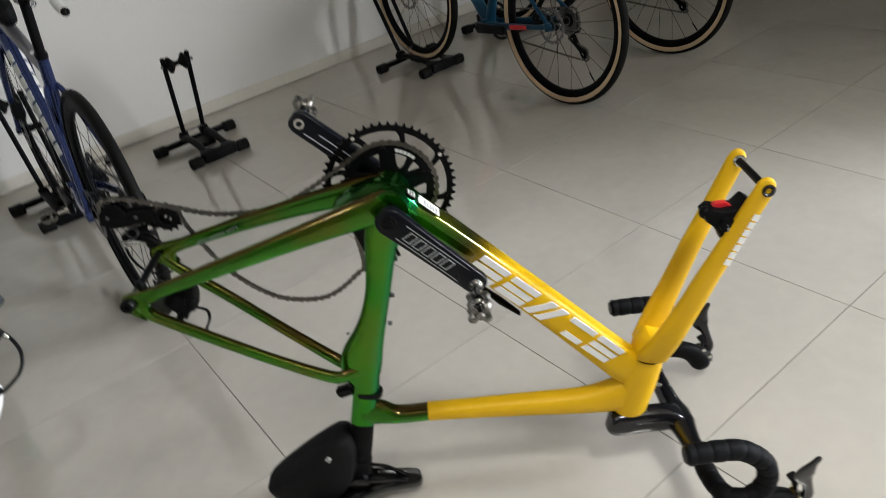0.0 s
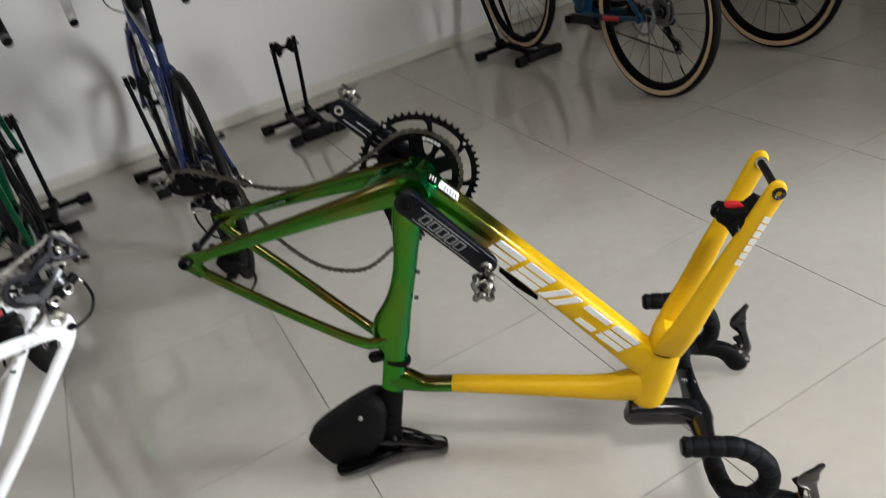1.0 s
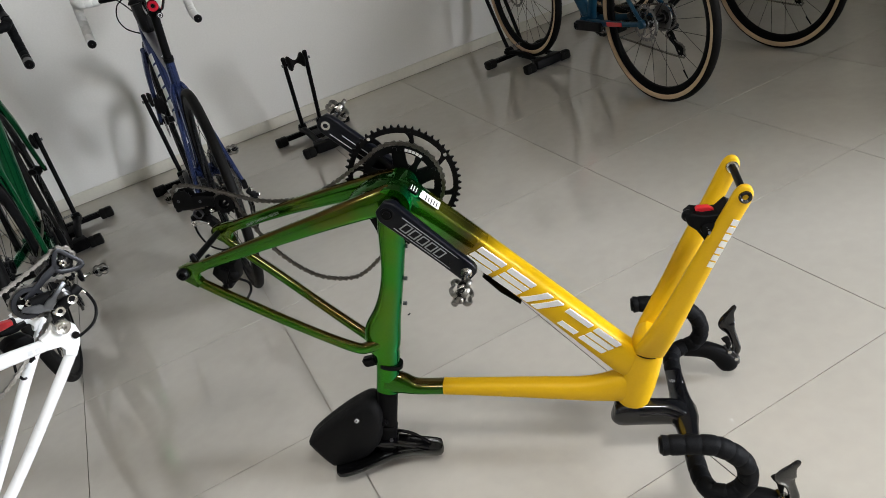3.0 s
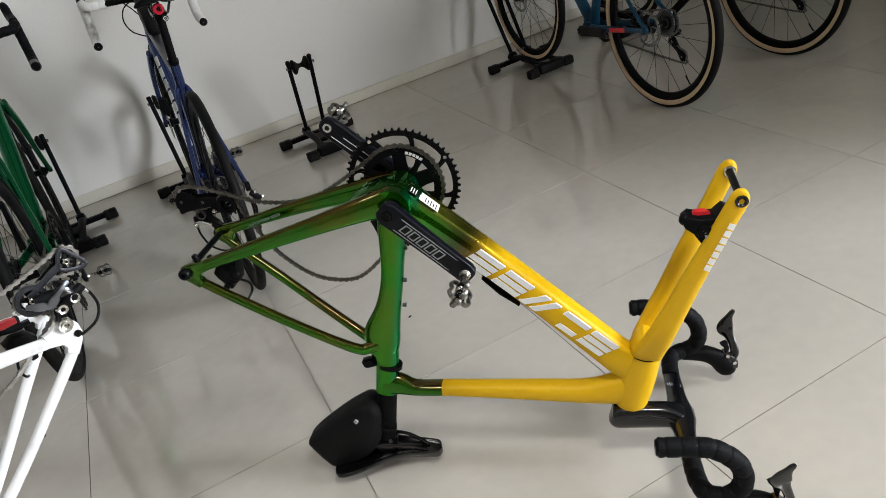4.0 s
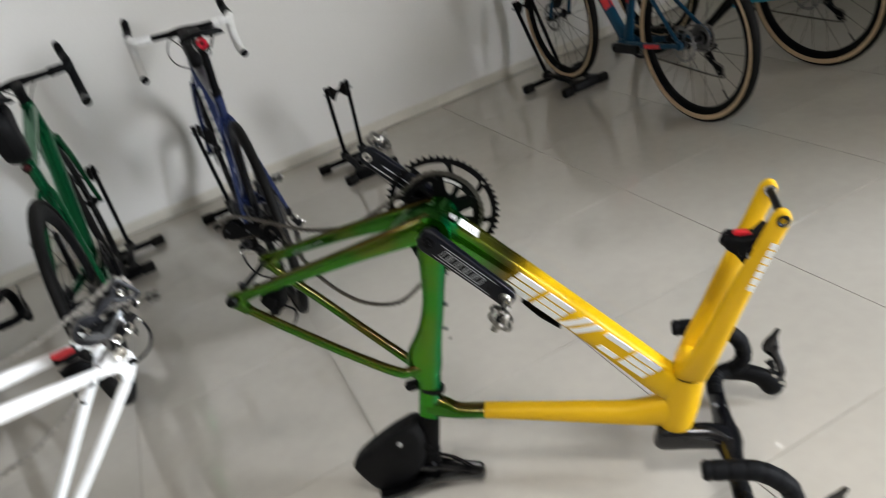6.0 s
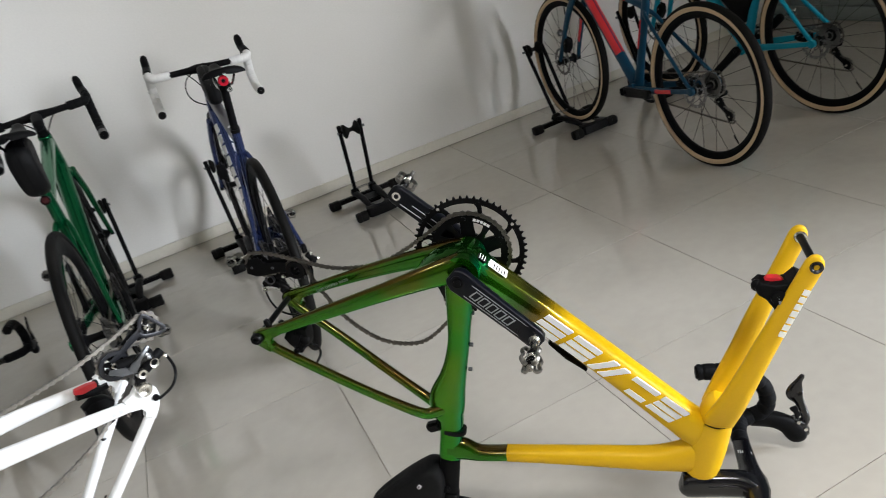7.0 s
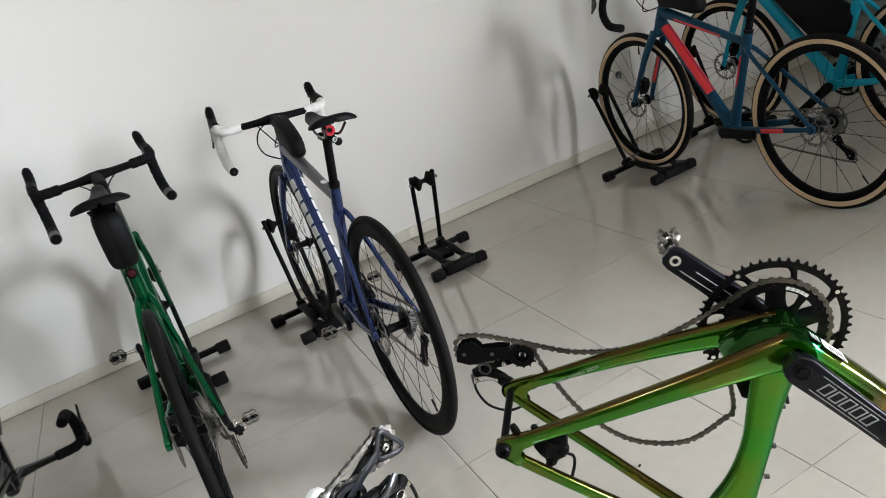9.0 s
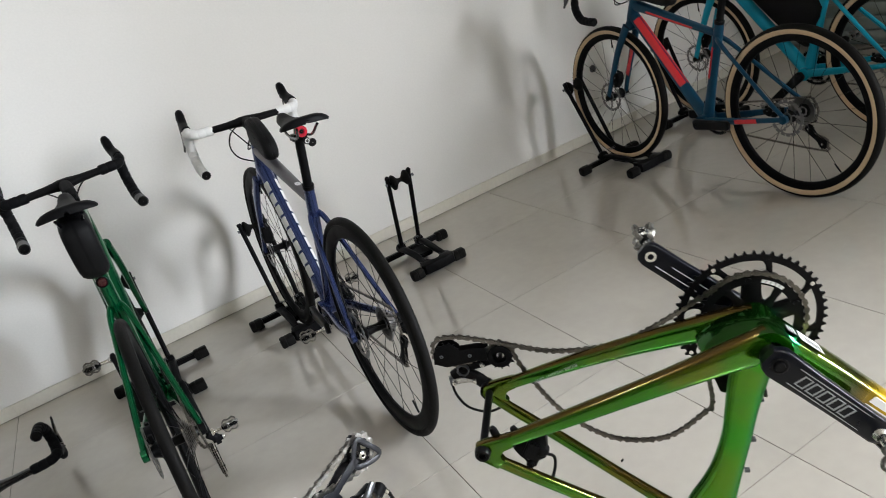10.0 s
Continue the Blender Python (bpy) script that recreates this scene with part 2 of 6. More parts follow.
# ---- building helpers ----
class Geo:
    """Collects the faces of one part."""

    def __init__(self):
        self.v, self.f = [], []

    def add(self, verts, faces, m=None):
        k = len(self.v)
        self.v += [tuple(m @ Vector(p)) if m else tuple(p) for p in verts]
        self.f += [tuple(k + i for i in f) for f in faces]
        return self

    def loft(self, path, ra, rb, side=(0, 1, 0), n=14, power=2.0, closed=False, cap=True):
        """Skin round a path; ra: half height across the path, rb: half width along side."""
        P = [Vector(p) for p in path]
        N = len(P)
        ra = ra if hasattr(ra, "__len__") else [ra] * N
        rb = rb if hasattr(rb, "__len__") else [rb] * N
        verts, faces = [], []
        s0 = Vector(side).normalized()
        for i, p in enumerate(P):
            a, b = (P[i - 1], P[(i + 1) % N]) if closed else (P[max(0, i - 1)], P[min(N - 1, i + 1)])
            d = (b - a).normalized()
            s = (s0 - d * s0.dot(d))
            s = s.normalized() if s.length > 1e-4 else d.orthogonal().normalized()
            u = d.cross(s)
            for j in range(n):
                t = 2 * math.pi * (j + 0.5) / n
                c, q = math.cos(t), math.sin(t)
                c, q = math.copysign(abs(c) ** (2 / power), c), math.copysign(abs(q) ** (2 / power), q)
                verts.append(p + s * (rb[i] * c) + u * (ra[i] * q))
        for i in range(N if closed else N - 1):
            for j in range(n):
                a, b = i * n, ((i + 1) % N) * n
                faces.append((a + j, a + (j + 1) % n, b + (j + 1) % n, b + j))
        if cap and not closed:
            faces += [tuple(range(n - 1, -1, -1)), tuple((N - 1) * n + j for j in range(n))]
        return self.add(verts, faces)

    def tube(self, path, r, n=10, **k):
        d = (Vector(path[-1]) - Vector(path[0]))
        side = (0, 1, 0) if abs(d.y) < 0.8 * max(d.length, 1e-6) else (1, 0, 0)
        return self.loft(path, r, r, k.pop("side", side), n, **k)

    def cyl(self, a, b, r, r2=None, n=16):
        a, b = Vector(a), Vector(b)
        return self.loft([a, b], [r, r if r2 is None else r2], [r, r if r2 is None else r2], (b - a).orthogonal(), n)

    def lathe(self, profile, centre, axis, n=32, closed=True):
        """profile: (radius, along) round the axis."""
        ax = Vector(axis).normalized()
        e = ax.orthogonal().normalized()
        g = ax.cross(e)
        c, m = Vector(centre), len(profile)
        verts = [c + ax * h + (e * math.cos(2 * math.pi * j / n) + g * math.sin(2 * math.pi * j / n)) * r for j in range(n) for r, h in profile]
        faces = [(j * m + i, ((j + 1) % n) * m + i, ((j + 1) % n) * m + (i + 1) % m, j * m + (i + 1) % m)
                 for j in range(n) for i in range(m if closed else m - 1)]
        return self.add(verts, faces)

    def box(self, c, size, m=None, bevel=0.15):
        """A block with chamfered edges."""
        x, y, z = [a / 2 for a in size]
        b = min(size) * bevel
        bm = bmesh.new()
        bmesh.ops.create_cube(bm, size=1)
        for q in bm.verts:
            q.co = Vector((q.co.x * size[0], q.co.y * size[1], q.co.z * size[2]))
        if b > 1e-6:
            bmesh.ops.bevel(bm, geom=bm.edges[:], offset=b, segments=2, affect='EDGES')
        t = Matrix.Translation(c) @ (m or Matrix())
        bm.verts.index_update()
        self.add([q.co for q in bm.verts], [[q.index for q in f.verts] for f in bm.faces], t)
        bm.free()
        return self

    def plate(self, outline, y0, y1, bevel=0.0, m=None, plane="xz"):
        """An outline in x, z drawn out from y0 to y1, with softened rims."""
        def put(x, z, y):
            return (x, y, z) if plane == "xz" else (x, z, y)
        n = len(outline)
        cx, cz = sum(p[0] for p in outline) / n, sum(p[1] for p in outline) / n
        layers = [(y0, 1), (y1, 1)]
        if bevel:
            sz = max(max(abs(p[0] - cx), abs(p[1] - cz)) for p in outline)
            k = 1 - bevel / sz
            layers = [(y0, k), (y0 + bevel * 0.3 * (1 if y1 > y0 else -1), 1 - (1 - k) * 0.3), (y0 + bevel * (1 if y1 > y0 else -1), 1),
                      (y1 - bevel * (1 if y1 > y0 else -1), 1), (y1 - bevel * 0.3 * (1 if y1 > y0 else -1), 1 - (1 - k) * 0.3), (y1, k)]
        verts = [put(cx + (p[0] - cx) * k, cz + (p[1] - cz) * k, y) for y, k in layers for p in outline]
        faces = [(i * n + j, i * n + (j + 1) % n, (i + 1) * n + (j + 1) % n, (i + 1) * n + j) for i in range(len(layers) - 1) for j in range(n)]
        faces += [tuple(range(n - 1, -1, -1)), tuple((len(layers) - 1) * n + j for j in range(n))]
        return self.add(verts, faces, m)

    def pillow(self, outline, y0, y1, soft=0.03, n=9):
        """An outline in x, z filled out between y0 and y1 like a stuffed bag."""
        m = len(outline)
        cx, cz = sum(p[0] for p in outline) / m, sum(p[1] for p in outline) / m
        size = max(max(abs(p[0] - cx), abs(p[1] - cz)) for p in outline)
        verts = []
        for i in range(n):
            t = math.pi * (i / (n - 1) - 0.5) * 0.98
            k = 1 - soft / size * (1 - math.cos(t) ** 0.7)
            y = (y0 + y1) / 2 + (y1 - y0) / 2 * math.sin(t)
            verts += [(cx + (p[0] - cx) * k, y, cz + (p[1] - cz) * k) for p in outline]
        faces = [(i * m + j, i * m + (j + 1) % m, (i + 1) * m + (j + 1) % m, (i + 1) * m + j) for i in range(n - 1) for j in range(m)]
        faces += [tuple(range(m - 1, -1, -1)), tuple((n - 1) * m + j for j in range(m))]
        return self.add(verts, faces)

    def ball(self, c, r, sx=1, sy=1, sz=1, n=12):
        prof = [(r * math.sin(math.pi * i / 8), -r * math.cos(math.pi * i / 8)) for i in range(9)]
        g = Geo().lathe([(max(a, 1e-5), b) for a, b in prof], (0, 0, 0), (0, 0, 1), n, closed=False)
        return self.add(g.v, g.f, Matrix.Translation(c) @ Matrix.Diagonal((sx, sy, sz, 1)))

    def mesh(self, name, mat, smooth=40):
        me = bpy.data.meshes.new(name)
        me.from_pydata(self.v, [], self.f)
        me.update()
        bm = bmesh.new()
        bm.from_mesh(me)
        bmesh.ops.recalc_face_normals(bm, faces=bm.faces[:])
        bm.to_mesh(me)
        bm.free()
        me.materials.append(mat)
        for p in me.polygons:
            p.use_smooth = True
        me.set_sharp_from_angle(angle=radians(smooth))
        return me


def part(name, geo, mat, parent, label="", smooth=40):
    """One mesh object under a thing or a part."""
    ob = new(name, geo if isinstance(geo, bpy.types.Mesh) else geo.mesh(name, mat, smooth))
    ob.parent = parent
    return tagged(ob, label)


def thing(name, m, label, category, group="", kind=""):
    ob = new(name)
    ob.empty_display_size = 0.05
    ob.matrix_world = m
    return tagged(ob, label, category, group, kind)


def solid(name, geo, mat, label="", category="", kind="structure"):
    return tagged(new(name, geo.mesh(name, mat)), label, category, "", kind)


def smooth_path(pts, k=6, closed=False):
    """Catmull-Rom through points, which may carry radii behind x, y, z."""
    P = [np.array(p, float) for p in pts]
    n, out = len(P), []
    for i in range(n if closed else n - 1):
        p0, p1, p2, p3 = (P[(i - 1) % n], P[i], P[(i + 1) % n], P[(i + 2) % n]) if closed else (P[max(i - 1, 0)], P[i], P[i + 1], P[min(i + 2, n - 1)])
        for j in range(k):
            t = j / k
            out.append(0.5 * (2 * p1 + (p2 - p0) * t + (2 * p0 - 5 * p1 + 4 * p2 - p3) * t * t + (3 * p1 - p0 - 3 * p2 + p3) * t ** 3))
    if not closed:
        out.append(P[-1])
    return out


def shaped(pts, k=5, n=16, power=2.2):
    """A tube of a frame: points of (x, y, z, half height, half width)."""
    q = smooth_path(pts, k)
    return Geo().loft([p[:3] for p in q], [max(p[3], 0.002) for p in q], [max(p[4], 0.002) for p in q], n=n, power=power)


def words(text, height, parent, m, mat):
    """Printed words in the built-in font, as a thin mesh; they run along local x and face local z."""
    cu = bpy.data.curves.new("print", 'FONT')
    cu.body, cu.size, cu.extrude = text, height, 0.0002
    tmp = new("print", cu)
    me = bpy.data.meshes.new_from_object(tmp)
    bpy.data.objects.remove(tmp)
    me.materials.clear()
    me.materials.append(mat)
    o = part("printed_words", me, None, parent, "small pale printed words")
    o.matrix_basis = m
    return o


def gear(teeth, r, depth, inner, thick, centre=(0, 0, 0)):
    """A toothed ring in the x, z plane, with thickness along y."""
    out, inn = [], []
    for i in range(teeth):
        for f, rr in ((0.0, r - depth), (0.24, r - depth), (0.44, r), (0.56, r), (0.76, r - depth)):
            t = 2 * math.pi * (i + f) / teeth
            out.append((rr * math.cos(t), rr * math.sin(t)))
            inn.append((inner * math.cos(t), inner * math.sin(t)))
    n = len(out)
    cx, cy, cz = centre
    verts = [(cx + x, cy + s * thick / 2, cz + z) for s in (-1, 1) for ring in (out, inn) for x, z in ring]
    faces = []
    for j in range(n):
        k = (j + 1) % n
        faces += [(j, k, n + k, n + j), (2 * n + k, 2 * n + j, 3 * n + j, 3 * n + k), (j, 2 * n + j, 2 * n + k, k), (n + k, 3 * n + k, 3 * n + j, n + j)]
    return Geo().add(verts, faces)


# ---- floor, walls, ceiling ----
TILE, JOINT = 0.6, 0.0019


def build_room():
    g = Geo().box(((ROOM_W + ROOM_E) / 2, (ROOM_S + ROOM_N) / 2, -0.06), (ROOM_E - ROOM_W + 0.4, ROOM_N - ROOM_S + 0.4, 0.1), bevel=0)
    floor = solid("floor", g, M_GROUT, "glossy beige porcelain tile floor with dark thin joints", "floor")
    wall_n = solid("wall_north", Geo().box(((ROOM_W + ROOM_E) / 2, ROOM_N + 0.1, ROOM_H / 2), (ROOM_E - ROOM_W + 0.4, 0.2, ROOM_H), bevel=0), M_WALL,
                   "plain off-white painted wall with soft shadows", "wall")
    # unseen surfaces that close the room, toned for the light they bounce
    solid("wall_west", Geo().box((ROOM_W - 0.1, (ROOM_S + ROOM_N) / 2, ROOM_H / 2), (0.2, ROOM_N - ROOM_S + 0.4, ROOM_H), bevel=0), M_SIDE, "plain unseen side wall, grey to limit bounced light", "wall")
    solid("wall_south", Geo().box(((ROOM_W + ROOM_E) / 2, ROOM_S - 0.1, ROOM_H / 2), (ROOM_E - ROOM_W + 0.4, 0.2, ROOM_H), bevel=0), M_DIM, "plain unseen back wall, cream to bounce warm light", "wall")
    solid("ceiling", Geo().box(((ROOM_W + ROOM_E) / 2, (ROOM_S + ROOM_N) / 2, ROOM_H + 0.06), (ROOM_E - ROOM_W + 0.4, ROOM_N - ROOM_S + 0.4, 0.1), bevel=0), M_CEIL, "plain unseen ceiling, cream mid-tone to bounce warm light", "ceiling")
    # skirting of cream tiles, each as long as a floor tile
    sk = solid("baseboard", Geo().box(((ROOM_W + ROOM_E) / 2, ROOM_N - 0.003, 0.026), (ROOM_E - ROOM_W, 0.006, 0.052), bevel=0), M_GROUT, "cream tile skirting along the wall", "baseboard")
    me = Geo().box((0, 0, 0), (TILE - 0.0006, 0.010, 0.056), bevel=0.1).mesh("skirting_tile", M_SKIRT)
    x = -4.2
    while x < ROOM_E - 0.1:
        part("skirting_tile", me, None, sk).location = (x + 0.3, ROOM_N - 0.009, 0.0305)
        x += TILE
    # east side: ribbed roller shutter and its post
    # with the shop's open doorway further back
    g = Geo().box((ROOM_E + 0.12, (DOOR_N + ROOM_N + 0.2) / 2, ROOM_H / 2), (0.2, ROOM_N + 0.2 - DOOR_N, ROOM_H), bevel=0)
    g.box((ROOM_E + 0.12, (ROOM_S - 0.2 + DOOR_S) / 2, ROOM_H / 2), (0.2, DOOR_S - ROOM_S + 0.2, ROOM_H), bevel=0).box((ROOM_E + 0.12, (DOOR_S + DOOR_N) / 2, (DOOR_H + ROOM_H) / 2), (0.2, DOOR_N - DOOR_S, ROOM_H - DOOR_H), bevel=0)
    shut = solid("wall_east", g, M_SHUT, "grey ribbed metal roller shutter beside an open doorway", "shutter")
    slat = Geo().loft([(0, y, 0) for y in (-1.18, 1.18)], 0.038, 0.014, (1, 0, 0), 10, 2.6).mesh("slat", M_SHUT)
    slat_n = Geo().loft([(0, y, 0) for y in (-0.46, 0.46)], 0.038, 0.014, (1, 0, 0), 10, 2.6).mesh("slat", M_SHUT)
    for i in range(34):
        part("slat", slat, None, shut).location = (ROOM_E + 0.012, -0.55, 0.05 + 0.08 * i)
        part("slat", slat_n, None, shut).location = (ROOM_E + 0.012, 1.26, 0.05 + 0.08 * i)
    solid("trim", Geo().box((ROOM_E - 0.03, 0.72, 1.3), (0.07, 0.15, 2.6), bevel=0.08), M_POST, "pale painted metal guide post of the shutter", "post")
    return floor


floor = build_room()


def tile_material():
    """Polished porcelain: faint clouding, each tile a shade of its own."""
    m = material("porcelain_tile", (0.455, 0.424, 0.376), 0.08, 0, 0.42, 0.012, 25, 0.035, 2.5, rough_vary=0.3, spec=1.0)
    nt = m.node_tree
    hsv = [n_ for n_ in nt.nodes if n_.bl_idname == "ShaderNodeHueSaturation"][0]
    geo = nt.nodes.new("ShaderNodeNewGeometry")
    for n_ in [q for q in nt.nodes if q.bl_idname == "ShaderNodeTexNoise"]:
        nt.links.new(geo.outputs["Position"], n_.inputs["Vector"])
    smudge, cut = nt.nodes.new("ShaderNodeTexNoise"), nt.nodes.new("ShaderNodeMapRange")
    smudge.inputs["Scale"].default_value, smudge.inputs["Detail"].default_value, smudge.inputs["Distortion"].default_value = 1.7, 6, 1.2
    nt.links.new(geo.outputs["Position"], smudge.inputs["Vector"])
    cut.inputs["From Min"].default_value, cut.inputs["From Max"].default_value = 0.50, 0.72
    cut.inputs["To Min"].default_value, cut.inputs["To Max"].default_value = 1.0, 0.90
    nt.links.new(smudge.outputs["Fac"], cut.inputs["Value"])
    info, mr, mul = nt.nodes.new("ShaderNodeObjectInfo"), nt.nodes.new("ShaderNodeMapRange"), nt.nodes.new("ShaderNodeMath")
    mr.inputs["To Min"].default_value, mr.inputs["To Max"].default_value = 0.97, 1.03
    nt.links.new(info.outputs["Random"], mr.inputs["Value"])
    mul.operation = 'MULTIPLY'
    old = hsv.inputs["Value"].links[0].from_socket
    nt.links.new(old, mul.inputs[0])
    nt.links.new(mr.outputs[0], mul.inputs[1])
    dirt = nt.nodes.new("ShaderNodeMath")
    dirt.operation = 'MULTIPLY'
    nt.links.new(mul.outputs[0], dirt.inputs[0])
    nt.links.new(cut.outputs[0], dirt.inputs[1])
    nt.links.new(dirt.outputs[0], hsv.inputs["Value"])
    return m


M_TILE = tile_material()


# ---- shared bicycle parts ----
def spoke_lines(parent, hub_r, rim_r, half, count=24, r=0.0009):
    me = Geo().cyl((0, 0, 0), (0, 0, 1), r, n=5).mesh("spoke", M_RING)
    for i in range(count):
        s = 1 if i % 2 else -1
        a = 2 * math.pi * i / count
        b = a + (0.55 if (i // 2) % 2 else -0.55)
        p0 = Vector((hub_r * math.cos(b), s * half, hub_r * math.sin(b)))
        p1 = Vector((rim_r * math.cos(a), 0, rim_r * math.sin(a)))
        d = p1 - p0
        sp = part("spoke", me, None, parent)
        sp.matrix_basis = Matrix.LocRotScale(p0, d.to_track_quat('Z', 'Y'), (1, 1, d.length))


def rotor_geo(r=0.07):
    """A braking band, six swept arms and a centre ring cut from one sheet."""
    n, radii, t = 72, [0.014, 0.021, 0.036, 0.050, r - 0.013, r - 0.007, r], 0.0009
    keep = {(i, j) for i in range(6) for j in range(n) if i in (0, 4) or (i == 5 and j % 4 != 3) or (i in (1, 2, 3) and (j - 2 * i) % 12 < 2)}
    verts = []
    for s in (-t, t):
        for q in radii:
            verts += [(q * math.cos(2 * math.pi * j / n), s, q * math.sin(2 * math.pi * j / n)) for j in range(n)]
    m, faces = len(radii) * n, []
    for i, j in sorted(keep):
        k = (j + 1) % n
        a, b, c, d = i * n + j, i * n + k, (i + 1) * n + k, (i + 1) * n + j
        faces += [(a, b, c, d), (m + d, m + c, m + b, m + a)]
        for other, e0, e1 in (((i - 1, j), a, b), ((i + 1, j), c, d), ((i, (j + 1) % n), b, c), ((i, (j - 1) % n), d, a)):
            if other not in keep:
                faces.append((e0, m + e0, m + e1, e1))
    return Geo().add(verts, faces)


def build_wheel(parent, at, rad, tyre_r, rim_d, tan=False, rear=False, drive=-1, rim_mat=None, spin=0.0):
    """Rim as the wheel's mesh, with tyre, hub, spokes, disc rotor and, behind, the cassette as its pieces."""
    rr = rad - tyre_r * 1.75
    prof = [(rr + 0.006, -0.012), (rr + 0.004, -0.009), (rr, -0.010), (rr - rim_d * 0.5, -0.0125), (rr - rim_d * 0.9, -0.007), (rr - rim_d, 0),
            (rr - rim_d * 0.9, 0.007), (rr - rim_d * 0.5, 0.0125), (rr, 0.010), (rr + 0.004, 0.009), (rr + 0.006, 0.012)]
    w = part("rear_wheel" if rear else "front_wheel", Geo().lathe(prof, (0, 0, 0), (0, 1, 0), 128), rim_mat or M_MATTE, parent)
    w.matrix_basis = Matrix.Translation(at) @ Matrix.Rotation(spin, 4, 'Y')
    R = rad - tyre_r
    tread = [(R + tyre_r * math.cos(a), tyre_r * 0.97 * math.sin(a)) for a in [radians(d) for d in range(-100, 101, 20)]]
    if tan:
        part("tyre", Geo().lathe([(R + tyre_r * 1.01 * math.cos(a), tyre_r * math.sin(a)) for a in [radians(d) for d in range(-78, 79, 13)]] +
                                 [(R, 0.4 * tyre_r), (R, -0.4 * tyre_r)], (0, 0, 0), (0, 1, 0), 144), M_RUB, w)
        for s in (-1, 1):
            part("sidewall", Geo().lathe([(R + tyre_r * math.cos(a), s * tyre_r * math.sin(a)) for a in [radians(d) for d in range(77, 134, 8)]] + [(R - 0.2 * tyre_r, 0.1 * s * tyre_r)],
                                         (0, 0, 0), (0, 1, 0), 144), M_TAN, w, "tan tyre sidewall")
    else:
        part("tyre", Geo().lathe(tread + [(R - tyre_r * 0.8, 0.3 * tyre_r), (R - tyre_r * 0.8, -0.3 * tyre_r)], (0, 0, 0), (0, 1, 0), 144), M_RUB, w)
    h = 0.062 if rear else 0.046
    part("hub", Geo().lathe([(0.012, -h), (0.019, -h * 0.75), (0.026, -h * 0.6), (0.014, -h * 0.45), (0.012, 0), (0.014, h * 0.45), (0.024, h * 0.6), (0.018, h * 0.75), (0.012, h)],
                            (0, 0, 0), (0, 1, 0), 20, closed=False), M_RING, w)
    spoke_lines(w, 0.022, rr - rim_d * 0.95, h * 0.6)
    rot = part("brake_rotor", rotor_geo(), M_ROTOR, w, "perforated steel brake rotor")
    rot.location = (0, -drive * (h - 0.006), 0)
    part("valve", Geo().cyl((0, 0, -(rr - rim_d) + 0.002), (0, 0, -(rr - rim_d) + 0.04), 0.003, n=8), M_RING, w)
    if rear:
        g = Geo()
        for i in range(9):
            c = gear(12 + i * 2, 0.022 + 0.0042 * i, 0.004, max(0.012, 0.006 + 0.0042 * i), 0.0018, (0, drive * (0.056 - 0.0036 * i), 0))
            g.add(c.v, c.f)
        g.lathe([(0.012, -0.058), (0.0175, -0.056), (0.0175, -0.028), (0.012, -0.026)] if drive < 0 else [(0.012, 0.058), (0.0175, 0.056), (0.0175, 0.028), (0.012, 0.026)], (0, 0, 0), (0, 1, 0), 20)
        part("cassette", g, M_ROTOR, w, "steel sprocket cassette")
    return w


def chain_on(parent, pts, mat, pitch=0.0127, closed=False, name="chain"):
    """A roller chain: pins as the part's mesh and each link as a piece of it."""
    path = smooth_path(pts, 24, closed)
    if closed:
        path.append(path[0])
    run, marks, need = 0.0, [np.array(path[0])], pitch
    for a, b in zip(path, path[1:]):
        d = np.linalg.norm(b - a)
        while d > 0 and run + d >= need:
            marks.append(a + (b - a) * (need - run) / d)
            need += pitch
        run += d
    pins = Geo()
    for p in marks:
        pins.cyl((p[0], p[1] - 0.0033, p[2]), (p[0], p[1] + 0.0033, p[2]), 0.0019, n=6)
        pins.cyl((p[0], p[1] - 0.0011, p[2]), (p[0], p[1] + 0.0011, p[2]), 0.0031, n=8)
    ch = part(name, pins, mat, parent)
    def plate(y):
        o = []
        for i in range(12):
            t = 2 * math.pi * i / 12
            r = 0.0046 if abs(math.cos(t)) > 0.4 else 0.0018
            o.append((r * math.cos(t) + (0.0063 if math.cos(t) > 0.1 else -0.0063 if math.cos(t) < -0.1 else 0), r * math.sin(t)))
        return Geo().plate(o, y - 0.0005, y + 0.0005)
    meshes = []
    for y in (0.0016, 0.0028):
        g = plate(y)
        h = plate(-y)
        g.add(h.v, h.f)
        meshes.append(g.mesh("link", mat))
    for i, (a, b) in enumerate(zip(marks, marks[1:])):
        d = Vector(b - a)
        x = d.normalized()
        y = (Vector((0, 1, 0)) - x * x.y).normalized()
        z = x.cross(y)
        ln = part("link", meshes[i % 2], None, ch)
        ln.matrix_basis = Matrix.Translation(Vector((a + b) / 2)) @ Matrix((x, y, z)).transposed().to_4x4()
    return ch


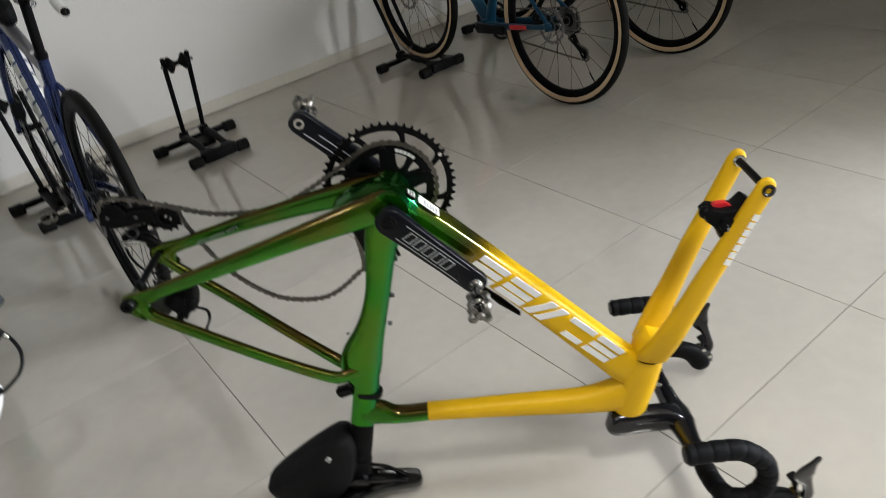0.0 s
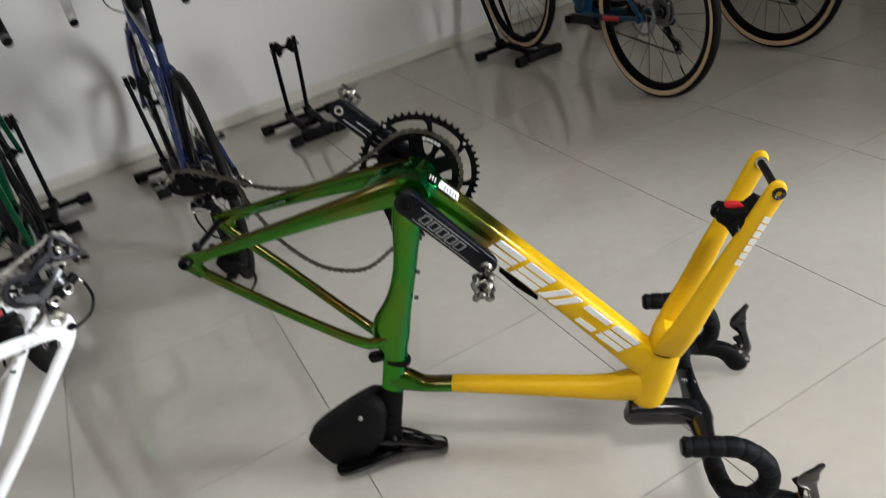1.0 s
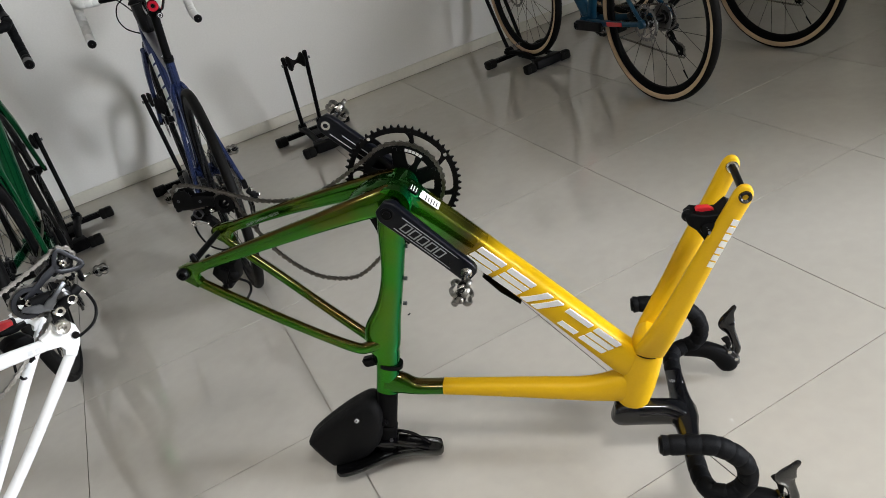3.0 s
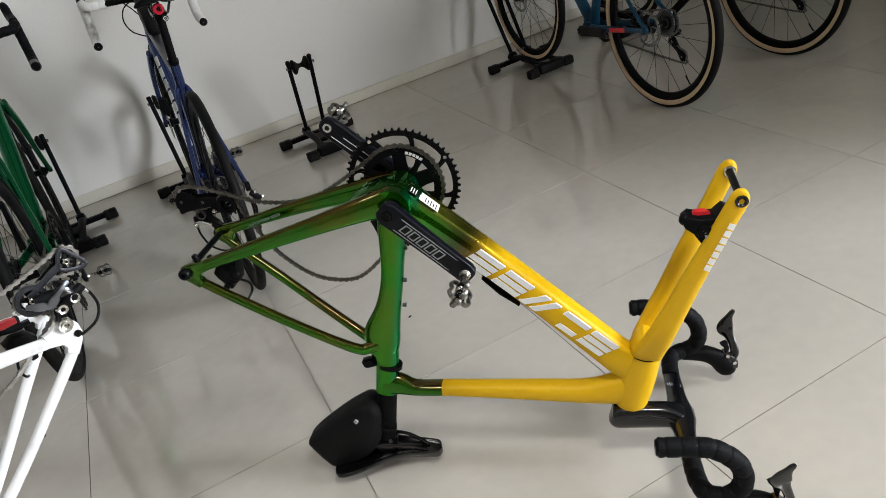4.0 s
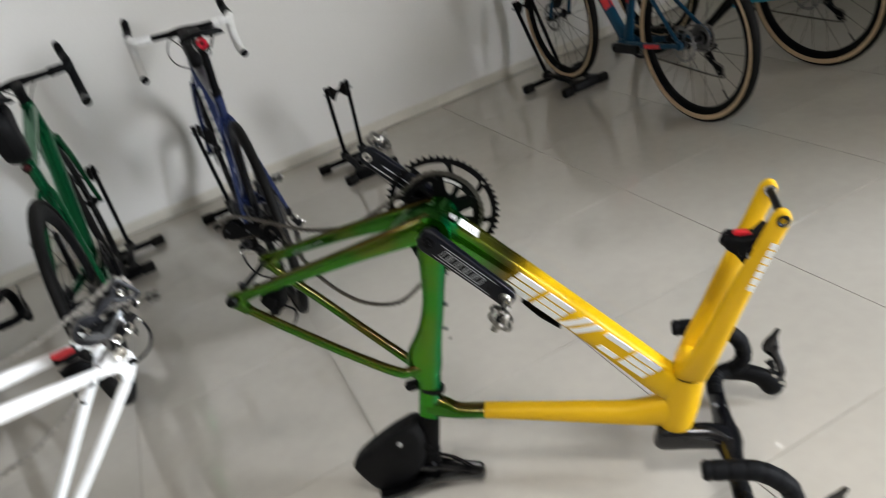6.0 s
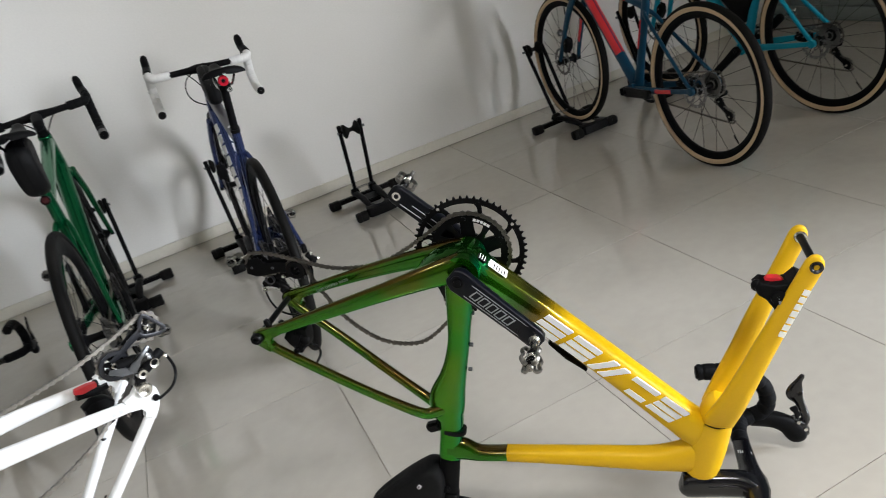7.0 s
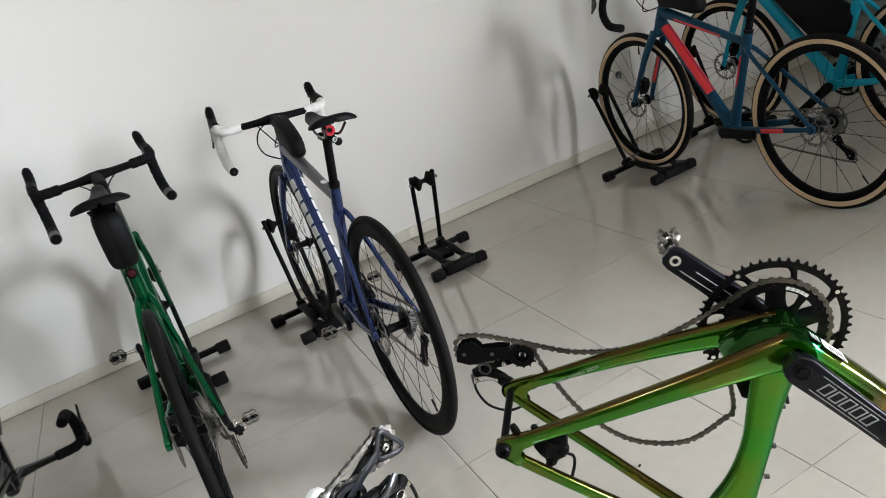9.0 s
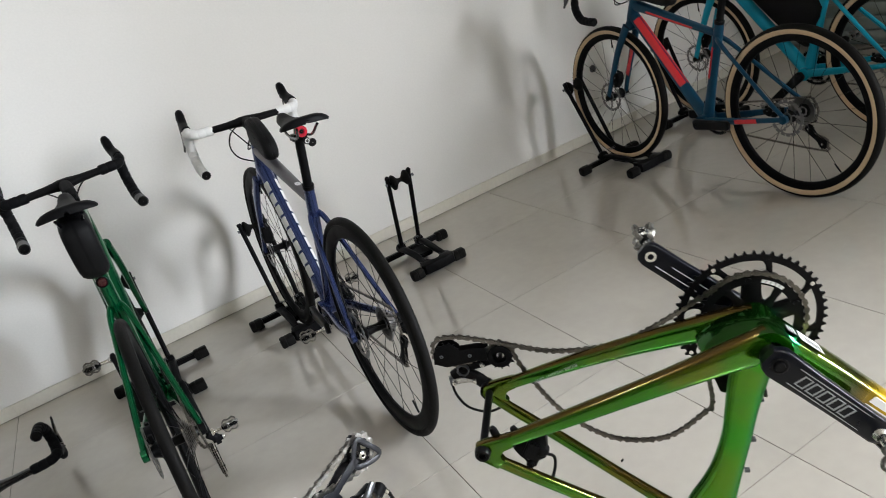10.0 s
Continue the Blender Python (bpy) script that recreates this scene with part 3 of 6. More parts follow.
def pedal(parent, at, out):
    """Clipless pedal: spindle, round body and four looped wings; out: +1 or -1 along y."""
    x, y, z = at
    p = part("pedal", Geo().cyl((x, y, z), (x, y + out * 0.042, z), 0.0062, 0.0052, 10).lathe([(0.009, 0.0), (0.0105, 0.004), (0.0075, 0.011)], (x, y, z), (0, out, 0), 12, False), M_STEEL, parent, "worn silver clipless pedal")
    part("pedal_body", Geo().lathe([(0.005, -0.026), (0.008, -0.023), (0.0095, -0.012), (0.006, -0.002), (0.0095, 0.010), (0.009, 0.020), (0.005, 0.025)], (x, y + out * 0.060, z), (0, out, 0), 14, False), M_RING, p)
    for i in range(4):
        a = math.pi * (i + 0.45) / 2
        c, q = math.cos(a), math.sin(a)
        loop = [(x + c * 0.008, y + out * 0.040, z + q * 0.008), (x + c * 0.0145, y + out * 0.041, z + q * 0.0145), (x + c * 0.0205, y + out * 0.050, z + q * 0.0205), (x + c * 0.0165, y + out * 0.060, z + q * 0.0165),
                (x + c * 0.0205, y + out * 0.071, z + q * 0.0205), (x + c * 0.0145, y + out * 0.080, z + q * 0.0145), (x + c * 0.008, y + out * 0.080, z + q * 0.008)]
        part("wing", Geo().loft(smooth_path(loop, 3), 0.0023, 0.0040, (-q, 0, c), 8, 3), M_PEDAL, p)
    for i in range(2):
        coil = [(x + 0.0088 * math.cos(1.1 * k + i), y + out * (0.050 + 0.018 * i + 0.00035 * k), z + 0.0088 * math.sin(1.1 * k + i)) for k in range(26)]
        part("spring", Geo().tube(coil, 0.0011, 5), M_STEEL, p, "coiled pedal spring")
    part("end_cap", Geo().lathe([(0.001, 0.004), (0.005, 0.0035), (0.007, 0.0), (0.007, -0.004)], (x, y + out * 0.083, z), (0, out, 0), 14, False), M_PEDAL, p)
    return p


def drop_bar(parent, centre, fwd, up, tape, hood, top_mat, half=0.2, drop=0.125, reach=0.078, flare=0.0, end_len=0.075, tops=0.12, ramp=0.0, end_mat=None):
    """Handlebar with taped drops, hoods and brake levers. fwd and up are unit vectors, side is along y."""
    c, f, u = Vector(centre), Vector(fwd), Vector(up)

    def at(a, s, h):
        return c + f * a + u * h + Vector((0, s, 0))
    bar = part("handlebar", Geo().loft([at(0.0, s, 0) for s in (-half * 0.62, -0.06, -0.035, -0.015, 0.015, 0.035, 0.06, half * 0.62)], [0.012, 0.013, 0.015, 0.018, 0.018, 0.015, 0.013, 0.012], [0.017, 0.019, 0.022, 0.027, 0.027, 0.022, 0.019, 0.017], tuple(f), 14), top_mat, parent)
    for s in (-1, 1):
        def q(a, b, h):
            return tuple(at(a, s * (half + b), h))
        curve = [q(0, -0.4 * half, 0), q(0.002, -0.02 - 0.02, 0.0), q(0.012, -0.012, 0.0), q(0.035, 0, -0.003 + ramp), q(reach * 0.8, 0.0, -0.012 + ramp), q(reach, flare * 0.2, -drop * 0.33), q(reach * 0.86, flare * 0.5, -drop * 0.68),
                 q(reach * 0.35, flare * 0.85, -drop * 0.95), q(-0.01, flare, -drop * 1.02), q(-end_len, flare * 1.1, -drop * 1.04)]
        sm = smooth_path(curve, 8)
        steps = [0.0]
        for p_, r_ in zip(sm, sm[1:]):
            steps.append(steps[-1] + float(np.linalg.norm(r_ - p_)))
        even = np.arange(0, steps[-1], 0.0036)
        sm = [np.array([np.interp(v_, steps, [p_[k_] for p_ in sm]) for k_ in range(3)]) for v_ in even]
        wrap = [(v_ % 0.0252) / 0.0252 for v_ in even]
        radii = [0.0157 + 0.0016 * min(1, 5 * w_, 0.55 + 4 * (1 - w_)) for w_ in wrap]
        t = part("bar_tape", Geo().loft(sm, radii, radii, tuple(Vector((0, s, 0)) + u * 0.01), 16), tape, bar, "wound bar tape", 25)
        if end_mat:
            part("tape_end", Geo().loft(sm[-14:], 0.0180, 0.0180, tuple(Vector((0, s, 0)) + u * 0.01), 16), end_mat, t, "grey speckled tape end")
        e = Vector(sm[-1])
        part("end_plug", Geo().lathe([(0.001, 0.006), (0.013, 0.005), (0.016, 0.0), (0.015, -0.004)], e, Vector(sm[-1]) - Vector(sm[-2]), 12, False), M_RING, t)
        hp = smooth_path([(*q(reach * 0.5, 0, 0.002 + ramp), 0.0178, 0.016), (*q(reach * 0.95, 0, 0.006 + ramp), 0.0188, 0.0158), (*q(reach + 0.020, -0.003, 0.012 + ramp), 0.0192, 0.0152), (*q(reach + 0.040, -0.005, 0.025 + ramp), 0.0215, 0.0155),
                          (*q(reach + 0.052, -0.006, 0.042 + ramp), 0.0225, 0.0155), (*q(reach + 0.058, -0.007, 0.054 + ramp), 0.0195, 0.0135), (*q(reach + 0.061, -0.007, 0.062 + ramp), 0.012, 0.009), (*q(reach + 0.062, -0.007, 0.065 + ramp), 0.004, 0.004)], 5)
        hd = part("brake_hood", Geo().loft([p[:3] for p in hp], [p[3] for p in hp], [p[4] for p in hp], (0, 1, 0), 16, 2.3), hood, bar)
        br = part("lever_bracket", Geo().loft([q(reach + 0.048, -0.004, 0.006 + ramp), q(reach + 0.060, -0.004, 0.020 + ramp), q(reach + 0.072, -0.005, 0.036 + ramp), q(reach + 0.075, -0.005, 0.048 + ramp)], [0.006, 0.010, 0.009, 0.005], [0.008, 0.0105, 0.010, 0.007], (0, 1, 0), 12, 3.5), M_CARBON, hd)
        for k_, h_ in ((0.057, 0.010), (0.071, 0.030)):
            part("bolt", Geo().cyl(q(reach + k_, -0.017, h_ + ramp), q(reach + k_, 0.009, h_ + ramp), 0.0042, n=10), M_STEEL, br)
        lp = smooth_path([(*q(reach + 0.068, -0.003, 0.026 + ramp), 0.008, 0.009), (*q(reach + 0.074, 0.0, 0.012 + ramp), 0.0095, 0.0075), (*q(reach + 0.070, 0.003, -0.010 + ramp), 0.0085, 0.006), (*q(reach + 0.063, 0.006, -0.030 + ramp), 0.0105, 0.005),
                          (*q(reach + 0.056, 0.009, -0.046 + ramp), 0.0175, 0.0045), (*q(reach + 0.058, 0.011, -0.060 + ramp), 0.0150, 0.004), (*q(reach + 0.065, 0.013, -0.076 + ramp), 0.0075, 0.0038), (*q(reach + 0.071, 0.014, -0.086 + ramp), 0.0055, 0.0036), (*q(reach + 0.074, 0.0145, -0.090 + ramp), 0.003, 0.002)], 5)
        part("brake_lever", Geo().loft([p[:3] for p in lp], [p[3] for p in lp], [p[4] for p in lp], (0, 1, 0), 14, 2.4), M_CARBON, hd, "glossy black brake lever")
        pd = smooth_path([q(reach + 0.056, -0.006, 0.010 + ramp), q(reach + 0.055, -0.010, -0.010 + ramp), q(reach + 0.046, -0.013, -0.030 + ramp)], 4)
        part("shift_paddle", Geo().loft(pd, [0.004] * 3 + [0.006] * 3 + [0.008] * 3, 0.002, (0, 1, 0), 8), M_MATTE, hd)
    return bar


def saddle_on(parent, tip, length, up=1, mat=None):
    """Short racing saddle: padded shell with a raised tail, on two rails. tip: nose; the saddle runs back along -x."""
    x0, y0, z0 = tip
    faces, verts, n = [], [], 24
    at_ = [0.0, 0.006, 0.02, 0.05, 0.10, 0.18, 0.27, 0.36, 0.45, 0.54, 0.63, 0.72, 0.80, 0.87, 0.92, 0.96, 0.985, 1.0]
    rows = len(at_)
    for i, t in enumerate(at_):
        x = x0 - length * t
        w = np.interp(t, [0, 0.08, 0.3, 0.45, 0.6, 0.75, 0.87, 1.0], [0.0185, 0.021, 0.026, 0.036, 0.052, 0.066, 0.071, 0.066])
        end = min(1.0, math.sqrt(max(0.0, 1 - (1 - min(1, t / 0.05)) ** 2)) + 0.05) * min(1.0, math.sqrt(max(0.0, 1 - (1 - min(1, (1 - t) / 0.10)) ** 2)) + 0.05)
        lift = 0.012 * max(0, t - 0.65) / 0.35 - 0.007 * math.sin(math.pi * min(1, t / 0.7))
        for j in range(n):
            a = 2 * math.pi * j / n
            c, s = math.cos(a), math.sin(a)
            h = (0.0125 if s > 0 else 0.007 + 0.011 * max(0.0, abs(c) - 0.5) * 2) * s * end
            drop = -0.011 * abs(c) ** 3
            groove = -0.005 * max(0.0, s - 0.75) * 4 if 0.12 < t < 0.9 else 0
            verts.append((x, y0 + w * end ** 0.8 * math.copysign(abs(c) ** 0.8, c), z0 + up * (lift + h + drop + groove)))
    for i in range(rows - 1):
        for j in range(n):
            faces.append((i * n + j, i * n + (j + 1) % n, (i + 1) * n + (j + 1) % n, (i + 1) * n + j))
    faces += [tuple(range(n)), tuple((rows - 1) * n + j for j in range(n))]
    s = part("saddle", Geo().add(verts, faces), mat or M_SADDLE, parent, "slim black racing saddle", 65)
    for q in (-1, 1):
        rail = smooth_path([(x0 - 0.03, y0 + q * 0.008, z0 - up * 0.012), (x0 - 0.07, y0 + q * 0.018, z0 - up * 0.035), (x0 - length * 0.5, y0 + q * 0.021, z0 - up * 0.045),
                            (x0 - length * 0.75, y0 + q * 0.022, z0 - up * 0.040), (x0 - length * 0.93, y0 + q * 0.03, z0 - up * 0.008)], 5)
        part("rail", Geo().tube(rail, 0.004, 8), M_CARBON, s)
    return s


def crank_arm(parent, a, b, y0, y1, mat, decal=True, boss=1):
    """A tapered crank arm from the axle a to the pedal eye b (both x, z), at y0 to y1; boss: the outer side."""
    a3, b3 = Vector((a[0], y0, a[1])), Vector((b[0], y1, b[1]))
    d = (b3 - a3)
    pts = [a3 - d * 0.1, a3 - d * 0.06, a3, a3 + d * 0.3, a3 + d * 0.7, b3, b3 + d * 0.06, b3 + d * 0.09]
    arm = part("crank_arm", Geo().loft(pts, [0.012, 0.019, 0.0225, 0.0205, 0.0190, 0.0190, 0.016, 0.009], [0.007, 0.009, 0.0105, 0.0095, 0.0085, 0.0085, 0.0075, 0.005], (0, 1, 0), 20, 5.5), mat, parent, "dark anodised crank arm")
    part("eye_ring", Geo().lathe([(0.0045, 0.0), (0.0045, 0.0015), (0.0085, 0.0015), (0.009, -0.002)], b3 + Vector((0, -0.0088, 0)), (0, -1, 0), 18, False), M_STEEL, arm)
    part("crank_bolt", Geo().lathe([(0.001, 0.003), (0.006, 0.003), (0.007, 0.0), (0.010, 0.001), (0.012, 0.0), (0.012, -0.006)], a3 + Vector((0, boss * 0.011, 0)), (0, boss, 0), 18, False), M_RING, arm)
    if not decal and mat is M_NAVY:
        x = d.normalized()
        z = Vector((0, 1, 0)).cross(x)
        # pale bars stand for the highlights along the arm's two grooves
        for s, k in ((-0.008, 0.62), (0.004, 0.5)):
            o = part("decal", Geo().box((0, 0, 0), (0.080, 0.001, 0.0011), bevel=0), M_FAINT, arm)
            o.matrix_basis = Matrix.Translation(a3 + d * (k + 0.06) + z * s + Vector((0, -0.0098, 0))) @ Matrix((x, Vector((0, 1, 0)), -z)).transposed().to_4x4()
    if decal:
        x = d.normalized()
        z = Vector((0, 1, 0)).cross(x)
        me = Geo().loft([(-0.0080, 0, -0.0080), (0.0040, 0, -0.0080), (0.0080, 0, 0.0080), (-0.0040, 0, 0.0080)], 0.0016, 0.0006, (0, 1, 0), 6, 4, closed=True).mesh("decal", M_DECALG)
        for i, k in enumerate((0.24, 0.345, 0.45, 0.555, 0.66)):
            o = part("decal", me, None, arm)
            o.matrix_basis = Matrix.Translation(a3 + d * k + Vector((0, boss * (0.0106 - 0.0018 * k), 0))) @ Matrix((x, Vector((0, 1, 0)), -z)).transposed().to_4x4()
        for s in (-1, 1):
            o = part("decal", Geo().box((0, 0, 0), (0.12, 0.0012, 0.0012), bevel=0), M_DECALG, arm)
            o.matrix_basis = Matrix.Translation(a3 + d * 0.5 + z * s * 0.0128 + Vector((0, boss * 0.0094, 0))) @ Matrix((x, Vector((0, 1, 0)), -z)).transposed().to_4x4()
    return arm


def caliper(parent, at, along, side, red=True):
    """Disc brake caliper with its mount, hose and red transport block."""
    x, y, z = at
    a = Vector(along).normalized()
    m = Matrix((a, Vector((0, 1, 0)), a.cross(Vector((0, 1, 0))))).transposed().to_4x4()
    def t(g):
        return Geo().add(g.v, g.f, Matrix.Translation(at) @ m)
    c = part("brake_caliper", t(Geo().plate([(-0.038, -0.008), (-0.02, -0.018), (0.012, -0.018), (0.034, -0.009), (0.037, 0.004), (0.016, 0.016), (-0.016, 0.018), (-0.036, 0.006)], -0.018, 0.018, 0.005)
               .lathe([(0.001, -0.021), (0.011, -0.021), (0.0125, -0.017), (0.0125, 0.017), (0.011, 0.021), (0.001, 0.021)], (0.002, 0, -0.001), (0, 1, 0), 16, False)), M_MATTE, parent, "black disc brake caliper")
    for k in (-0.036, 0.034):
        part("bolt", t(Geo().cyl((k, -0.004, -0.012), (k, -0.004, 0.016), 0.006, n=10)), M_RING, c)
    part("decal", t(Geo().box((0.0, -side * 0.0186 * -1, 0.004), (0.03, 0.001, 0.003), bevel=0)), M_DECALG, c)
    if red:
        part("pad_spacer", t(Geo().plate([(-0.02, 0.014), (-0.014, 0.026), (0.012, 0.028), (0.02, 0.016)], -0.004, 0.004, 0.001)), M_RED, c, "red pad spacer")
    return c


def derailleur(parent, bolt, pulley_a, pulley_b, body_c, y, mat, out=1, cage_mat=None):
    """Rear derailleur: hanger bolt, linkage body, cage with two toothed pulleys."""
    bx, bz = bolt
    d = part("rear_derailleur", Geo().loft(smooth_path([(bx, y, bz), ((bx + body_c[0]) / 2 - 0.004, y + out * 0.012, (bz + body_c[1]) / 2), (body_c[0], y + out * 0.02, body_c[1])], 5), 0.0095, 0.010, (0, 1, 0), 12, 3)
             .box((body_c[0], y + out * 0.018, body_c[1]), (0.036, 0.026, 0.026), Matrix.Rotation(0.4, 4, 'Y'), 0.25), mat, parent, "rear derailleur with long cage")
    part("bolt", Geo().lathe([(0.001, 0.004), (0.005, 0.003), (0.006, 0.0), (0.010, 0.001), (0.0105, -0.006)], (bx, y + out * 0.016, bz), (0, out, 0), 14, False), M_STEEL, d)
    part("bolt", Geo().lathe([(0.001, 0.004), (0.006, 0.002), (0.0075, -0.004)], (body_c[0], y + out * 0.036, body_c[1]), (0, out, 0), 14, False), M_STEEL, d)
    pa, pb = Vector((pulley_a[0], 0, pulley_a[1])), Vector((pulley_b[0], 0, pulley_b[1]))
    u = (pb - pa).normalized()
    w = Vector((-u.z, 0, u.x))
    for s, k in ((-1, 1.0), (1, 1.0)):
        o = [pa - u * 0.018 - w * 0.008, pa - u * 0.012 + w * 0.012, pa + u * 0.02 + w * 0.013, pb - u * 0.02 + w * 0.009, pb + u * 0.008 + w * 0.016, pb + u * 0.02 + w * 0.004, pb + u * 0.014 - w * 0.013,
             pb - u * 0.01 - w * 0.015, pa + u * 0.03 - w * 0.006, pa - u * 0.004 - w * 0.014]
        part("cage_plate", Geo().plate([(p.x, p.z) for p in o], y + s * 0.0055 - 0.001, y + s * 0.0055 + 0.001, 0.0007), cage_mat or M_CARBON, d)
    for p in (pa, pb):
        part("pulley", gear(12, 0.0235, 0.005, 0.006, 0.0025, (p.x, y, p.z)), M_RING, d)
        part("bolt", Geo().cyl((p.x, y - 0.008, p.z), (p.x, y + 0.008, p.z), 0.0045, n=8), M_STEEL, d)
    return d


def chainset(parent, c, y, r_big, r_small, out, mat=None):
    """A toothed outer ring on slanted struts, an inner ring with slots, and a spider; out: side on which they sit."""
    x, z = c

    def at(r, a, dy=0.0):
        return (x + r * math.cos(a), y + dy, z + r * math.sin(a))
    big = part("chainring", gear(52, r_big, 0.0055, r_big - 0.0150, 0.0035, (x, y + out * 0.004, z)), M_RING, parent, "black toothed outer chainring")
    for i in range(8):
        a = 2 * math.pi * (i + 0.35) / 8
        q = smooth_path([at(r_small - 0.012, a, out * 0.003), at((r_big + r_small) / 2 - 0.010, a + 0.06, out * 0.004), at(r_big - 0.012, a + 0.13, out * 0.004)], 3)
        part("strut", Geo().loft(q, [0.0075, 0.0055, 0.0046, 0.0044, 0.0048, 0.0062, 0.0085], 0.0022, (0, 1, 0), 8, 3), M_RING, big)
        if i % 2 == 0:
            part("bolt", Geo().cyl(at(r_big - 0.010, a + 0.14, -0.001), at(r_big - 0.010, a + 0.14, 0.007), 0.0034, n=8), M_STEEL, big)
    sm = part("chainring", gear(39, r_small, 0.006, r_small - 0.0185, 0.003, (x, y - out * 0.004, z)), M_RING, parent, "black toothed inner chainring")
    for i in range(10):
        a = 2 * math.pi * (i + 0.1) / 10
        part("strut", Geo().loft([at(0.032, a, -out * 0.004), at(0.046, a + 0.04, -out * 0.004), at(r_small - 0.016, a + 0.09, -out * 0.004)], [0.0085, 0.0050, 0.0072] if i % 2 else [0.013, 0.0105, 0.0125], 0.0018, (0, 1, 0), 8, 3), M_RING, sm)
    g = Geo().lathe([(0.001, 0.007), (0.026, 0.0065), (0.036, 0.003), (0.037, 0.0), (0.036, -0.003), (0.026, -0.0065), (0.001, -0.007)], (x, y, z), (0, 1, 0), 24, False)
    sp = part("spider", g, M_RING, parent)
    for i in range(5):
        a = 2 * math.pi * (i + 0.2) / 5
        part("spider_arm", Geo().loft([at(r, a) for r in (0.012, 0.04, r_small - 0.010)], [0.014, 0.0105, 0.008], [0.006, 0.005, 0.0045], (0, 1, 0), 10, 3), M_RING, sp)
        part("bolt", Geo().cyl(at(r_small - 0.012, a, -0.008), at(r_small - 0.012, a, 0.008), 0.0042, n=10), M_RING, sp)
    me = Geo().box((0, 0, 0), (0.0055, 0.001, 0.005), bevel=0).mesh("decal", M_DECAL)
    for i in range(5):
        a = radians(68 - i * 6)
        o = part("decal", me, None, sp)
        o.matrix_basis = Matrix.Translation((x + (r_small - 0.013) * math.cos(a), y - out * 0.0062, z + (r_small - 0.013) * math.sin(a))) @ Matrix.Rotation(-(a - math.pi / 2), 4, 'Y')
    return big


# ---- frame sets standing upside down on saddle and handlebar ----
DROP = [(0.042, 0.6085), (0.02, 0.6065), (0.002, 0.604), (-0.012, 0.600), (-0.0175, 0.588), (-0.013, 0.574), (0.000, 0.562), (0.010, 0.553), (0.0235, 0.565), (0.0195, 0.571), (0.021, 0.578), (0.028, 0.585), (0.042, 0.589)]
DROP_W = [(0.044, 0.613), (0.028, 0.616), (0.020, 0.623), (0.010, 0.627), (-0.002, 0.622), (-0.013, 0.604), (-0.013, 0.588), (-0.003, 0.568), (0.011, 0.552), (0.025, 0.565), (0.021, 0.573), (0.025, 0.583), (0.044, 0.590)]


